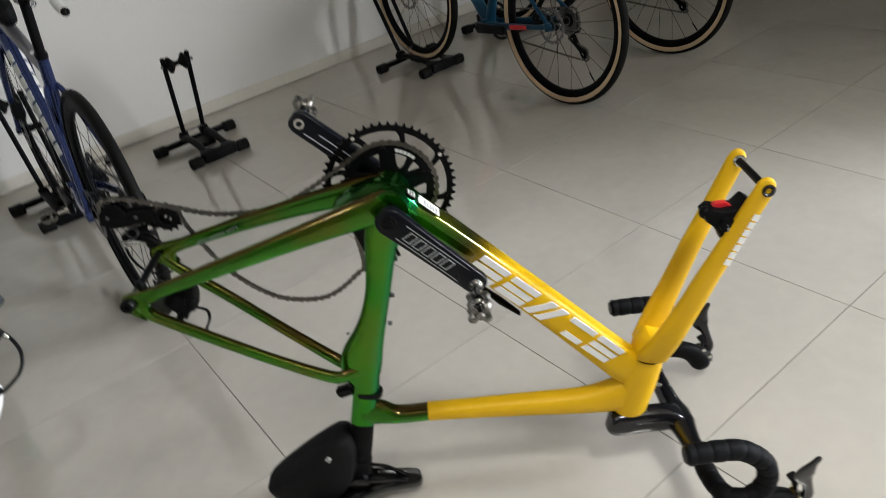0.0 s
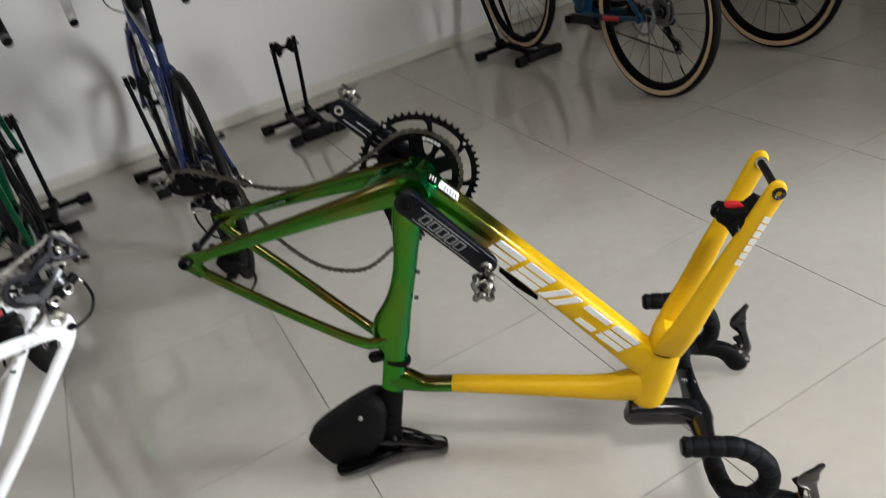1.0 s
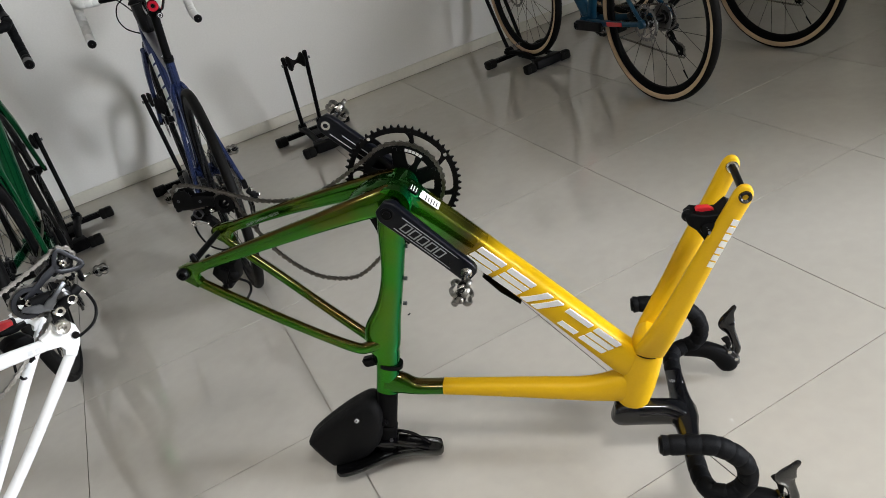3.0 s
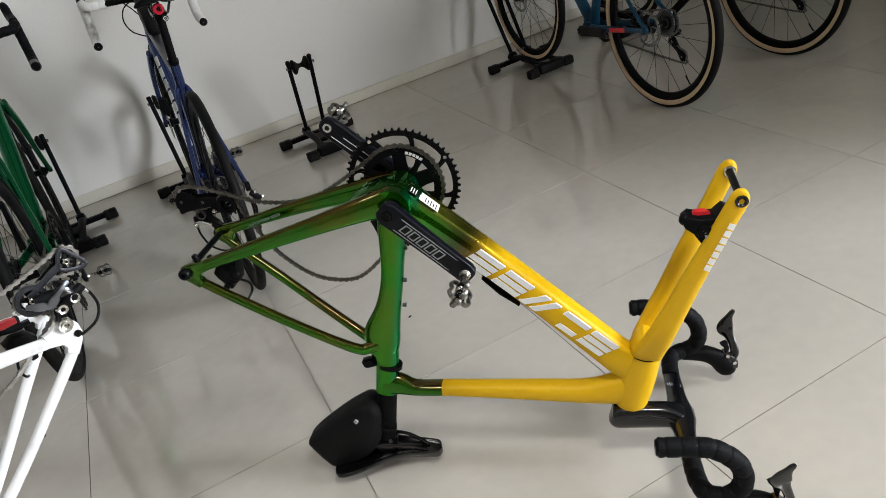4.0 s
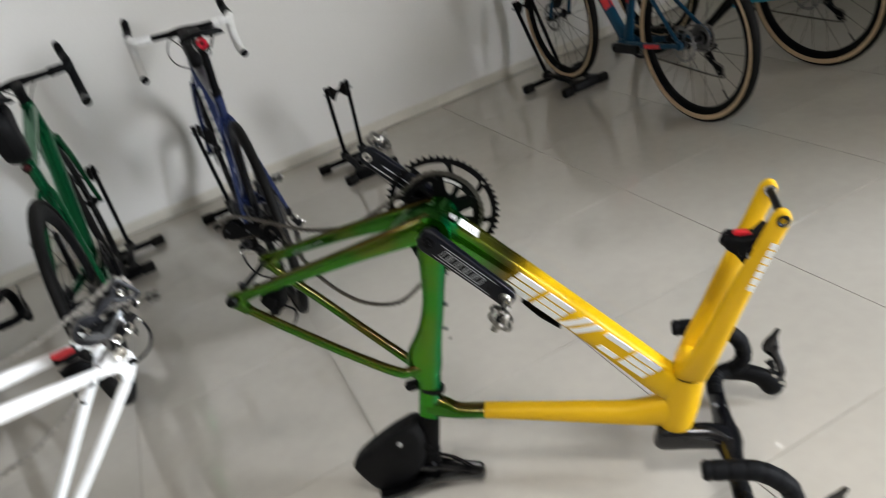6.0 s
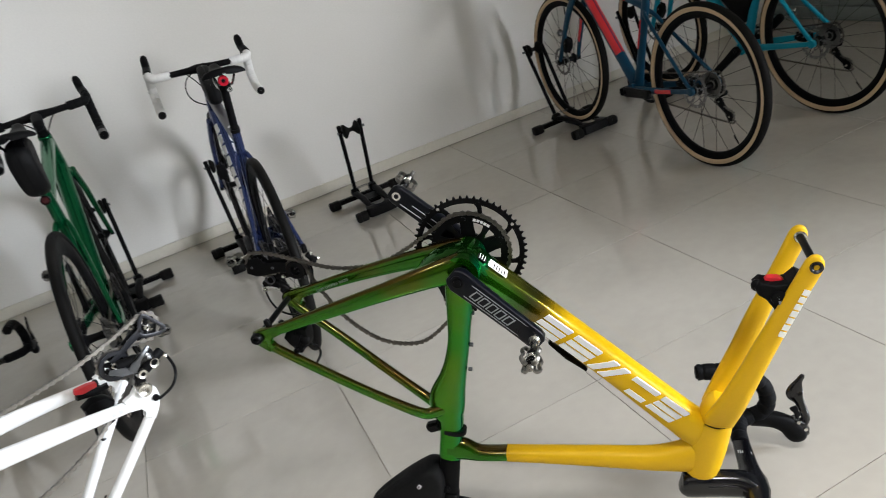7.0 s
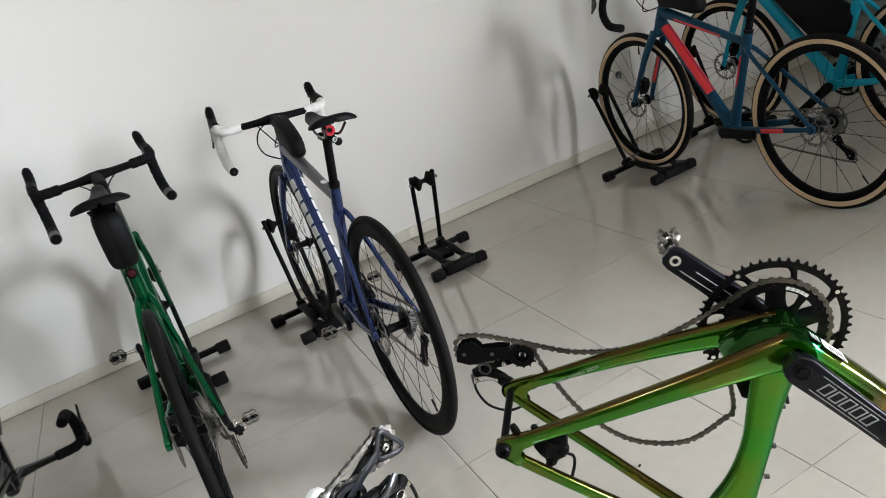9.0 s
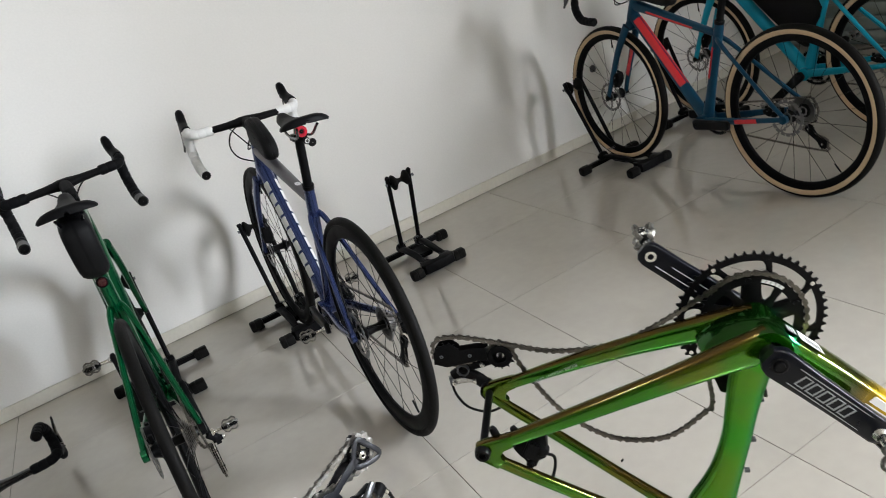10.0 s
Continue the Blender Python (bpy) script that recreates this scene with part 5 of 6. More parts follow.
    loop = [(-0.080, y0, 0.672), (-0.073, y0, 0.688), (-0.057, y0, 0.693), (-0.023, y0 - 0.001, 0.687), (0.039, 0.083, 0.665), (0.108, 0.075, 0.642), (0.178, 0.068, 0.637), (0.235, 0.062, 0.647), (0.286, 0.057, 0.668), (0.336, 0.052, 0.695)]
    loop += [(c[0] + r * math.cos(radians(a)), 0.048, c[1] + r * math.sin(radians(a))) for a in range(130, -171, -20)]
    loop += [(0.336, 0.050, 0.521), (0.317, 0.053, 0.493), (0.258, 0.058, 0.456), (0.189, 0.066, 0.458), (0.143, 0.070, 0.484), (0.102, 0.075, 0.527), (0.077, 0.080, 0.570), (0.054, 0.085, 0.623), (0.046, y0, 0.651), (0.027, y0, 0.667), (0.006, y0, 0.655), (-0.020, y0, 0.642), (-0.055, y0, 0.641), (-0.077, y0, 0.654)]
    chain_on(b, loop, M_CHAIN, closed=True)


f_ = Vector((0.827, -0.5625, 0)) - 0.026 * Vector((0.5625, 0.827, 0))
f_.normalize()
n_ = Vector((-f_.y, f_.x, 0))
u_ = (Vector((0, 0, 1)) + 0.03 * n_).normalized()
n_ = (n_ - u_ * n_.dot(u_)).normalized()
HERO = Matrix((f_, n_, u_)).transposed().to_4x4()
HERO.translation = Vector((-1.305, -0.665, 0.003)) - 0.0175 * Vector((0.5625, 0.827, 0))
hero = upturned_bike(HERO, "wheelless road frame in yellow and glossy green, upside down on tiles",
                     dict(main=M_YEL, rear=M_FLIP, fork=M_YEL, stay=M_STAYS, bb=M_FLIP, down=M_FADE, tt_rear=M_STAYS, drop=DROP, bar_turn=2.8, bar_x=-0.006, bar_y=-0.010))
hero_details(hero)


def saddle_bag(m, label, outline, half, badge=True):
    b = thing("saddle_bag", m, label, "bag")
    part("pouch", Geo().plate(outline, -half, half, 0.018), M_CORD, b, "", 60)
    part("zip_band", Geo().plate([(x * 1.0, z) for x, z in outline], -0.004, 0.004, 0.0), M_RING, b)
    part("strap", Geo().box((0.235, 0, 0.13), (0.03, 0.044, 0.016), bevel=0.2), M_MATTE, b)
    if badge:
        k = part("badge", Geo().plate([(0.191, 0.1495), (0.198, 0.157), (0.193, 0.163), (0.186, 0.1555)], -half - 0.0012, -half + 0.004), M_DECAL, b, "small white badge")
        part("badge_centre", Geo().plate([(0.1905, 0.1535), (0.194, 0.157), (0.192, 0.160), (0.1885, 0.156)], -half - 0.0018, -half + 0.004), M_RING, k)
    return b


def round_outline(pts, k=4):
    q = smooth_path([(x, 0, z) for x, z in pts], k, True)
    return [(p[0], p[2]) for p in q]


saddle_bag(HERO, "black fabric saddle bag strapped to the seat post",
           round_outline([(0.056, 0.079), (0.063, 0.099), (0.142, 0.154), (0.200, 0.186), (0.222, 0.193), (0.238, 0.186), (0.245, 0.162), (0.238, 0.124), (0.221, 0.081), (0.188, 0.046), (0.150, 0.030), (0.104, 0.017), (0.086, 0.021)]), 0.034)

# the white frame set, upside down, heading away to the left
wf = Vector((-0.93, -0.37, 0)).normalized()
WHITE = Matrix((wf, Vector((-wf.y, wf.x, 0)), (0, 0, 1))).transposed().to_4x4()
WHITE.translation = Vector((-1.585, -0.715, 0.01))
white = upturned_bike(WHITE, "white road frame without wheels, upside down on tiles", dict(main=M_WHITE, rear=M_WHITE, fork=M_WHITE, stay=M_WHITE, bb=M_WHITE, down=M_WHITE, tt_rear=M_WHITE, drop=DROP_W))


def white_details(b):
    hang = part("hanger_bolt", Geo().lathe([(0.0015, 0.089), (0.0045, 0.089), (0.005, 0.093), (0.0075, 0.0935), (0.008, 0.092), (0.0115, 0.0925), (0.013, 0.090), (0.0135, 0.070)], (0.007, 0, 0.6160), (0, 1, 0), 18, False), M_STEEL, b, "polished hanger bolt")
    part("hanger_arm", Geo().loft(smooth_path([(0.007, 0.084, 0.620), (0.004, 0.078, 0.628), (0.000, 0.068, 0.636)], 4), 0.0085, 0.005, (0, 1, 0), 12, 3), M_RING, hang)
    d = part("rear_derailleur", Geo().loft(smooth_path([(0.004, 0.096, 0.648), (-0.012, 0.104, 0.657), (-0.028, 0.106, 0.664), (-0.044, 0.102, 0.668)], 4), [0.010] * 9 + [0.008] * 4, [0.009] * 9 + [0.007] * 4, (0, 1, 0), 12, 3)
             .loft(smooth_path([(-0.030, 0.100, 0.674), (0.000, 0.104, 0.676), (0.030, 0.102, 0.680)], 4), [0.009] * 4 + [0.013] * 5, 0.009, (0, 1, 0), 12, 3), M_MATTE, b, "black and silver rear derailleur, long cage")
    part("link_plate", Geo().plate([(0.006, 0.660), (0.030, 0.668), (0.050, 0.684), (0.044, 0.690), (0.020, 0.680)], 0.1125, 0.1150, 0.001), M_GUN, d, "bare grey alloy link plate")
    part("link_plate", Geo().plate([(-0.030, 0.668), (-0.006, 0.672), (0.004, 0.686), (-0.008, 0.690), (-0.024, 0.682)], 0.1120, 0.1145, 0.001), M_CARBON, d)
    part("link_arm", Geo().loft(smooth_path([(-0.027, 0.114, 0.692), (-0.008, 0.1175, 0.684), (0.014, 0.114, 0.668)], 4), [0.0045] * 3 + [0.004] * 3 + [0.008] * 3, 0.003, (0, 1, 0), 10, 3), M_GUN, d, "grey alloy outer link")
    for x, z in ((-0.024, 0.659), (0.001, 0.652)):
        bo = part("bolt", Geo().lathe([(0.004, 0.003), (0.008, 0.004), (0.010, 0.001), (0.0105, -0.006)], (x, 0.111, z), (0, 1, 0), 16, False), M_STEEL, d)
        part("bolt_socket", Geo().lathe([(0.0005, 0.002), (0.0045, 0.0022), (0.0045, -0.003)], (x, 0.111, z), (0, 1, 0), 8, False), M_RING, bo)
    d.matrix_basis = Matrix.Translation((-0.005, -0.033, -0.013))
    tri = [(-0.046, 0.740), (-0.058, 0.722), (-0.070, 0.700), (-0.058, 0.696), (-0.030, 0.708), (-0.034, 0.728)]
    for y_ in (0.101, 0.087):
        part("cage_plate", Geo().loft(smooth_path([(x, y_, z) for x, z in tri], 4, True), 0.0036, 0.0016, (0, 1, 0), 8, 3, closed=True)
             .loft(smooth_path([(-0.034, y_, 0.718), (-0.010, y_, 0.710), (0.014, y_, 0.700), (0.034, y_, 0.692)], 4), [0.0062] * 5 + [0.0055] * 8, 0.0016, (0, 1, 0), 8, 3)
             .lathe([(0.0195, 0.0016), (0.0262, 0.0014), (0.0272, 0), (0.0262, -0.0014), (0.0195, -0.0016)], (0.032, y_, 0.685), (0, 1, 0), 26), M_CAGE, d, "dark grey skeleton cage plate")
    for x, z in ((-0.043, 0.717), (0.032, 0.686)):
        pu = part("pulley", gear(13, 0.0245, 0.0055, 0.0155, 0.0025, (x, 0.094, z)), M_RING, d)
        for i in range(4):
            t_ = math.pi * (i + 0.3) / 2
            part("web", Geo().loft([(x, 0.094, z), (x + 0.0165 * math.cos(t_), 0.094, z + 0.0165 * math.sin(t_))], [0.006, 0.0035], 0.001, (0, 1, 0), 6, 3), M_RING, pu)
        part("bolt", Geo().lathe([(0.002, 0.011), (0.0035, 0.0115), (0.006, 0.010), (0.0065, -0.010)], (x, 0.094, z), (0, 1, 0), 12, False), M_STEEL, pu)
    for c_ in d.children:
        if c_.name.split(".")[0] in ("cage_plate", "pulley"):
            c_.matrix_basis = Matrix.Translation((-0.004, -0.020, -0.007))
    part("shift_cable", Geo().tube(smooth_path([(-0.049, 0.069, 0.655), (-0.056, 0.070, 0.634), (-0.056, 0.072, 0.608), (-0.040, 0.076, 0.588), (-0.010, 0.078, 0.581), (0.012, 0.078, 0.584)], 6), 0.0026, 8), M_RING, b, "black shift cable loop")
    part("ferrule", Geo().cyl((-0.0495, 0.069, 0.652), (-0.0535, 0.0695, 0.640), 0.0038, n=10), M_STEEL, b)
    part("pad_spacer", Geo().plate([(0.050, 0.610), (0.048, 0.617), (0.060, 0.622), (0.084, 0.625), (0.088, 0.618), (0.075, 0.611)], -0.050, -0.036, 0.002), M_RED, b, "red brake pad spacer")
    for i in range(6):
        part("decal", Geo().box((0.055 + 0.0115 * i, 0.0800 - 0.0009 * i, 0.6005 + 0.0024 * i), (0.0075, 0.0012, 0.008), Matrix.Rotation(-0.2, 4, 'Y'), 0), M_FAINT, b)
    y0, c, r = 0.041, (0.407, 0.649), 0.0765
    loop = [(-0.075, y0, 0.702), (-0.067, y0, 0.717), (-0.051, y0, 0.721), (-0.030, y0, 0.716), (0.012, y0, 0.707), (0.06, y0 + 0.002, 0.700), (0.12, 0.045, 0.696), (0.25, 0.047, 0.695), (0.34, 0.048, 0.705)]
    loop += [(c[0] + r * math.cos(radians(a)), 0.048, c[1] + r * math.sin(radians(a))) for a in range(120, -171, -20)]
    loop += [(0.30, 0.055, 0.55), (0.22, 0.058, 0.535), (0.128, 0.055, 0.556), (0.09, 0.051, 0.572), (0.048, 0.046, 0.596), (0.017, 0.042, 0.615), (0.005, y0, 0.628), (0.031, y0, 0.640), (0.049, y0, 0.658), (0.045, y0, 0.680), (0.025, y0, 0.691), (-0.009, y0, 0.682), (-0.032, y0, 0.677), (-0.056, y0, 0.673), (-0.069, y0, 0.682)]
    chain_on(b, loop, M_CHAINS, closed=True)


white_details(white)
BLACK = pose(-2.425, 0.105, 0.004, 0, 0, 88)
upturned_bike(BLACK, "glossy black road frame without wheels, upside down on tiles", dict(main=M_CARBON, rear=M_CARBON, fork=M_CARBON, stay=M_CARBON, bb=M_CARBON, down=M_CARBON, tt_rear=M_CARBON, drop=DROP))


# ---- complete bicycles in stands ----
def bike_pose(rear, front, lift=0.03, lean=0.0):
    """Rear tyre on the floor at rear, front tyre over front, lifted by its stand; lean in degrees to its right."""
    a, b = Vector((*rear, 0)), Vector((*front, lift))
    x = (b - a).normalized()
    y = Vector((0, 0, 1)).cross(x).normalized()
    z = x.cross(y)
    return Matrix.Translation(a) @ Matrix((x, y, z)).transposed().to_4x4() @ Matrix.Rotation(radians(lean), 4, 'X')


def bicycle(m, label, p):
    """A complete bicycle; x forward from the rear tyre's contact, y to its left, z up."""
    b = thing("bicycle", m, label, "bicycle", "bicycles parked in stands")
    R, wb = p.get("R", 0.34), p.get("wb", 0.99)
    F, FK = p["frame"], p.get("fork", p["frame"])
    bb = Vector((p.get("bb_x", 0.412), 0, R - 0.068))
    fa, ra = Vector((wb, 0, R)), Vector((0, 0, R))
    ha = radians(p.get("head", 72.5))
    a, fw = Vector((-math.cos(ha), 0, math.sin(ha))), Vector((math.sin(ha), 0, math.cos(ha)))
    crown = fa - fw * 0.047 + a * p.get("fork_len", 0.372)
    ht = crown + a * p.get("head_len", 0.13)
    sa = radians(p.get("seat", 73.5))
    sd = Vector((-math.cos(sa), 0, math.sin(sa)))
    st = bb + sd * p.get("seat_len", 0.50)
    sj = bb + sd * p.get("stay_join", 0.385)
    k = p.get("fat", 1.0)

    def row(v, h, w, y=0.0):
        return (v.x, y, v.z, h * k, w * k)
    part("seat_tube", shaped([row(bb, 0.026, 0.024), row(bb + sd * 0.12, 0.022, 0.016), row(bb + sd * 0.3, 0.02, 0.0155), row(sj, 0.023, 0.0165), row(st, 0.019, 0.0155)]), F, b)
    dt0 = crown + a * 0.03
    part("down_tube", shaped([row(dt0, 0.027, 0.024), row(dt0.lerp(bb, 0.15), 0.026, 0.025), row(dt0.lerp(bb, 0.85), 0.027, 0.025), row(bb, 0.028, 0.03)], power=2.0), F, b)
    tt0, tt1 = ht - a * 0.03, bb + sd * (p.get("seat_len", 0.50) - 0.045)
    part("top_tube", shaped([row(tt0, 0.023, 0.021), row(tt0.lerp(tt1, 0.3), 0.019, 0.020), row(tt0.lerp(tt1, 0.8), 0.014, 0.017), row(tt1, 0.015, 0.014)], power=2.8), p.get("top", F), b)
    part("head_tube", shaped([row(crown - a * 0.003, 0.027, 0.024), row(crown + a * 0.02, 0.028, 0.024), row(ht - a * 0.02, 0.025, 0.022), row(ht, 0.022, 0.020)]), F, b)
    part("bottom_bracket", Geo().lathe([(0.018, -0.044), (0.027, -0.043), (0.028, 0.043), (0.018, 0.044)], bb, (0, 1, 0), 24, False), F, b)
    for s in (-1, 1):
        part("chainstay", shaped([row(bb, 0.018, 0.011, s * 0.03), row(bb.lerp(ra, 0.25), 0.016, 0.010, s * 0.043), row(bb.lerp(ra, 0.7), 0.011, 0.009, s * 0.066), row(ra, 0.010, 0.007, s * 0.073)], power=2.6), F, b)
        ss = part("seatstay", shaped([row(sj + Vector((0.004, 0, 0)), 0.010, 0.006, s * 0.006), row(sj.lerp(ra, 0.07), 0.010, 0.008, s * 0.021), row(sj.lerp(ra, 0.25), 0.0085, 0.0075, s * 0.033),
                                 row(sj.lerp(ra, 0.75), 0.0085, 0.0075, s * 0.060), row(ra + Vector((0, 0, 0.006)), 0.009, 0.007, s * 0.073)]), F, b)
        part("axle_end", Geo().lathe([(0.001, 0.010), (0.008, 0.0095), (0.0165, 0.008), (0.017, -0.006)], ra + Vector((0, s * 0.073, 0)), (0, s, 0), 16, False), F if s > 0 else M_RING, ss)
    fk = part("fork", shaped([row(crown + a * 0.003, 0.026, 0.023), row(crown - a * 0.02, 0.027, 0.033), row(crown - a * 0.036, 0.014, 0.036)]), FK, b)
    for s in (-1, 1):
        blade = part("fork_blade", shaped([row(crown - a * 0.015, 0.022, 0.012, s * 0.032), row(crown.lerp(fa, 0.35) + fw * 0.006, 0.018, 0.011, s * 0.044), row(crown.lerp(fa, 0.75) + fw * 0.004, 0.014, 0.009, s * 0.050), row(fa, 0.012, 0.008, s * 0.055)]), FK, fk)
        part("axle_end", Geo().lathe([(0.001, 0.010), (0.006, 0.0095), (0.013, 0.008), (0.0135, -0.006)], fa + Vector((0, s * 0.055, 0)), (0, s, 0), 16, False), M_RING, blade)
        if p.get("blade_red") and s < 0:
            q0, q1 = crown.lerp(fa, 0.35), crown.lerp(fa, 0.75)
            part("decal", Geo().loft([(q0.x, s * 0.0335, q0.z), (q1.x, s * 0.041, q1.z)], 0.010, 0.0015, (0, 1, 0), 8, 3), M_RED, blade, "red inner blade stripe")
    build_wheel(b, ra, R, p.get("tyre", 0.0145), p.get("rim", 0.045), p.get("tan", False), True, -1, spin=p.get("spin", 0.7))
    build_wheel(b, fa, R, p.get("tyre", 0.0145), p.get("rim", 0.045), p.get("tan", False), False, -1, spin=p.get("spin", 0.7) + 2.4)
    caliper(fk, tuple(crown.lerp(fa, 0.72) - fw * 0.024 + Vector((0, 0.04, 0))), tuple(-a), 1, red=False)
    caliper(b, tuple(bb.lerp(ra, 0.86) + Vector((0, 0.05, 0.03))), (1, 0, 0), 1, red=False)
    # seat post, saddle
    sp = bb + sd * p.get("saddle", 0.665)
    part("seat_post", Geo().loft([st - sd * 0.02, sp], [0.0155, 0.0145], [0.0135, 0.0135], (0, 1, 0), 14), M_MATTE, b, "black seat post")
    part("seat_clamp", Geo().loft([st - sd * 0.004, st + sd * 0.008], 0.021, 0.0175, (0, 1, 0), 16), M_RING, b)
    saddle_on(b, (sp.x + 0.125, 0, sp.z + 0.055), 0.255, 1, M_MATTE)
    part("post_head", Geo().box((sp.x, 0, sp.z + 0.005), (0.04, 0.044, 0.022), bevel=0.25), M_RING, b)
    # stem and bars
    sx = ht + a * p.get("spacers", 0.035)
    part("spacer", Geo().loft([ht, sx], 0.0185, 0.0185, (0, 1, 0), 16), M_RING, b)
    stem_end = sx + fw * p.get("stem", 0.095) + a * 0.005
    part("stem", Geo().loft([sx - fw * 0.024 + a * 0.012, sx - fw * 0.012 + a * 0.014, sx + a * 0.014, stem_end], [0.012, 0.02, 0.021, 0.017], [0.012, 0.018, 0.019, 0.02], (0, 1, 0), 14, 2.6), M_MATTE, b, "black stem")
    bar = drop_bar(b, tuple(stem_end), (1, 0, 0.04), (-0.04, 0, 1), p.get("tape", M_TAPE), M_MATTE, M_MATTE, half=p.get("bar", 0.2), flare=p.get("flare", 0.0), ramp=0.012, end_mat=p.get("tape_end"))
    for s in (-1, 1):
        part("brake_hose", Geo().tube(smooth_path([tuple(stem_end + Vector((0.015, s * 0.06, -0.012))), tuple(stem_end + Vector((0.07, s * 0.03, -0.05))), tuple(stem_end + Vector((0.05, s * -0.01, -0.11))), tuple(ht + fw * 0.03 - a * 0.02)], 6), 0.0025, 8), M_RING, b, "black brake hose")
    # drive train on the right side
    chainset(b, (bb.x, bb.z), -0.046, p.get("ring", 0.1), p.get("ring", 0.1) - 0.028, -1)
    ca = p.get("crank", -0.15)
    dx, dz = 0.17 * math.cos(ca), 0.17 * math.sin(ca)
    crank_arm(b, (bb.x, bb.z), (bb.x + dx, bb.z + dz), -0.068, -0.078, M_RING, False, -1)
    crank_arm(b, (bb.x, bb.z), (bb.x - dx, bb.z - dz), 0.066, 0.078, M_RING, False, 1)
    if p.get("pedals", True):
        pedal(b, (bb.x + dx, -0.084, bb.z + dz), -1)
        pedal(b, (bb.x - dx, 0.084, bb.z - dz), 1)
    q, dc = p.get("cage", 0.055), p.get("drop_cage", 0.165)
    derailleur(b, (0.004, R - 0.026), (0.012, R - 0.085), (q, R - dc), (0.012, R - 0.055), -0.078, M_MATTE, -1, M_MATTE)
    r, c = p.get("ring", 0.1) - 0.031, (bb.x, bb.z)
    y1 = -0.046
    loop = [(0.045, -0.052, R + 0.0), (0.03, -0.052, R + 0.035), (0.0, -0.052, R + 0.046), (0.2, -0.049, (R + 0.046 + c[1] + r) / 2)]
    loop += [(c[0] + r * math.cos(t), y1 + 0.004, c[1] + r * math.sin(t)) for t in [radians(q) for q in range(90, -91, -30)]]
    loop += [(0.24, -0.06, (c[1] - r + R - dc - 0.025) / 2), (q + 0.005, -0.076, R - dc - 0.025), (q - 0.019, -0.077, R - dc - 0.007), (q - 0.015, -0.077, R - dc + 0.02), (0.5 * q + 0.006, -0.076, R - 0.5 * dc - 0.035), (0.034, -0.075, R - 0.09), (0.012, -0.072, R - 0.062), (-0.03, -0.06, R - 0.035), (-0.047, -0.052, R), (-0.03, -0.052, R + 0.036)]
    loop = [loop[3]] + loop[4:] + [loop[2]]
    chain_on(b, loop, M_CHAIN, closed=True)
    if p.get("steer"):
        turn = Matrix.Translation(ht) @ Matrix.Rotation(radians(p["steer"]), 4, a) @ Matrix.Translation(-ht)
        for c_ in b.children:
            if c_.name.split(".")[0] in ("fork", "front_wheel", "stem", "handlebar", "brake_hose"):
                c_.matrix_basis = turn @ c_.matrix_basis
    return b, dict(bb=bb, st=st, sj=sj, ht=ht, crown=crown, sp=sp, dt0=dt0, sd=sd, a=a, fw=fw, tt0=tt0, tt1=tt1, stem_end=stem_end, R=R, ra=ra)


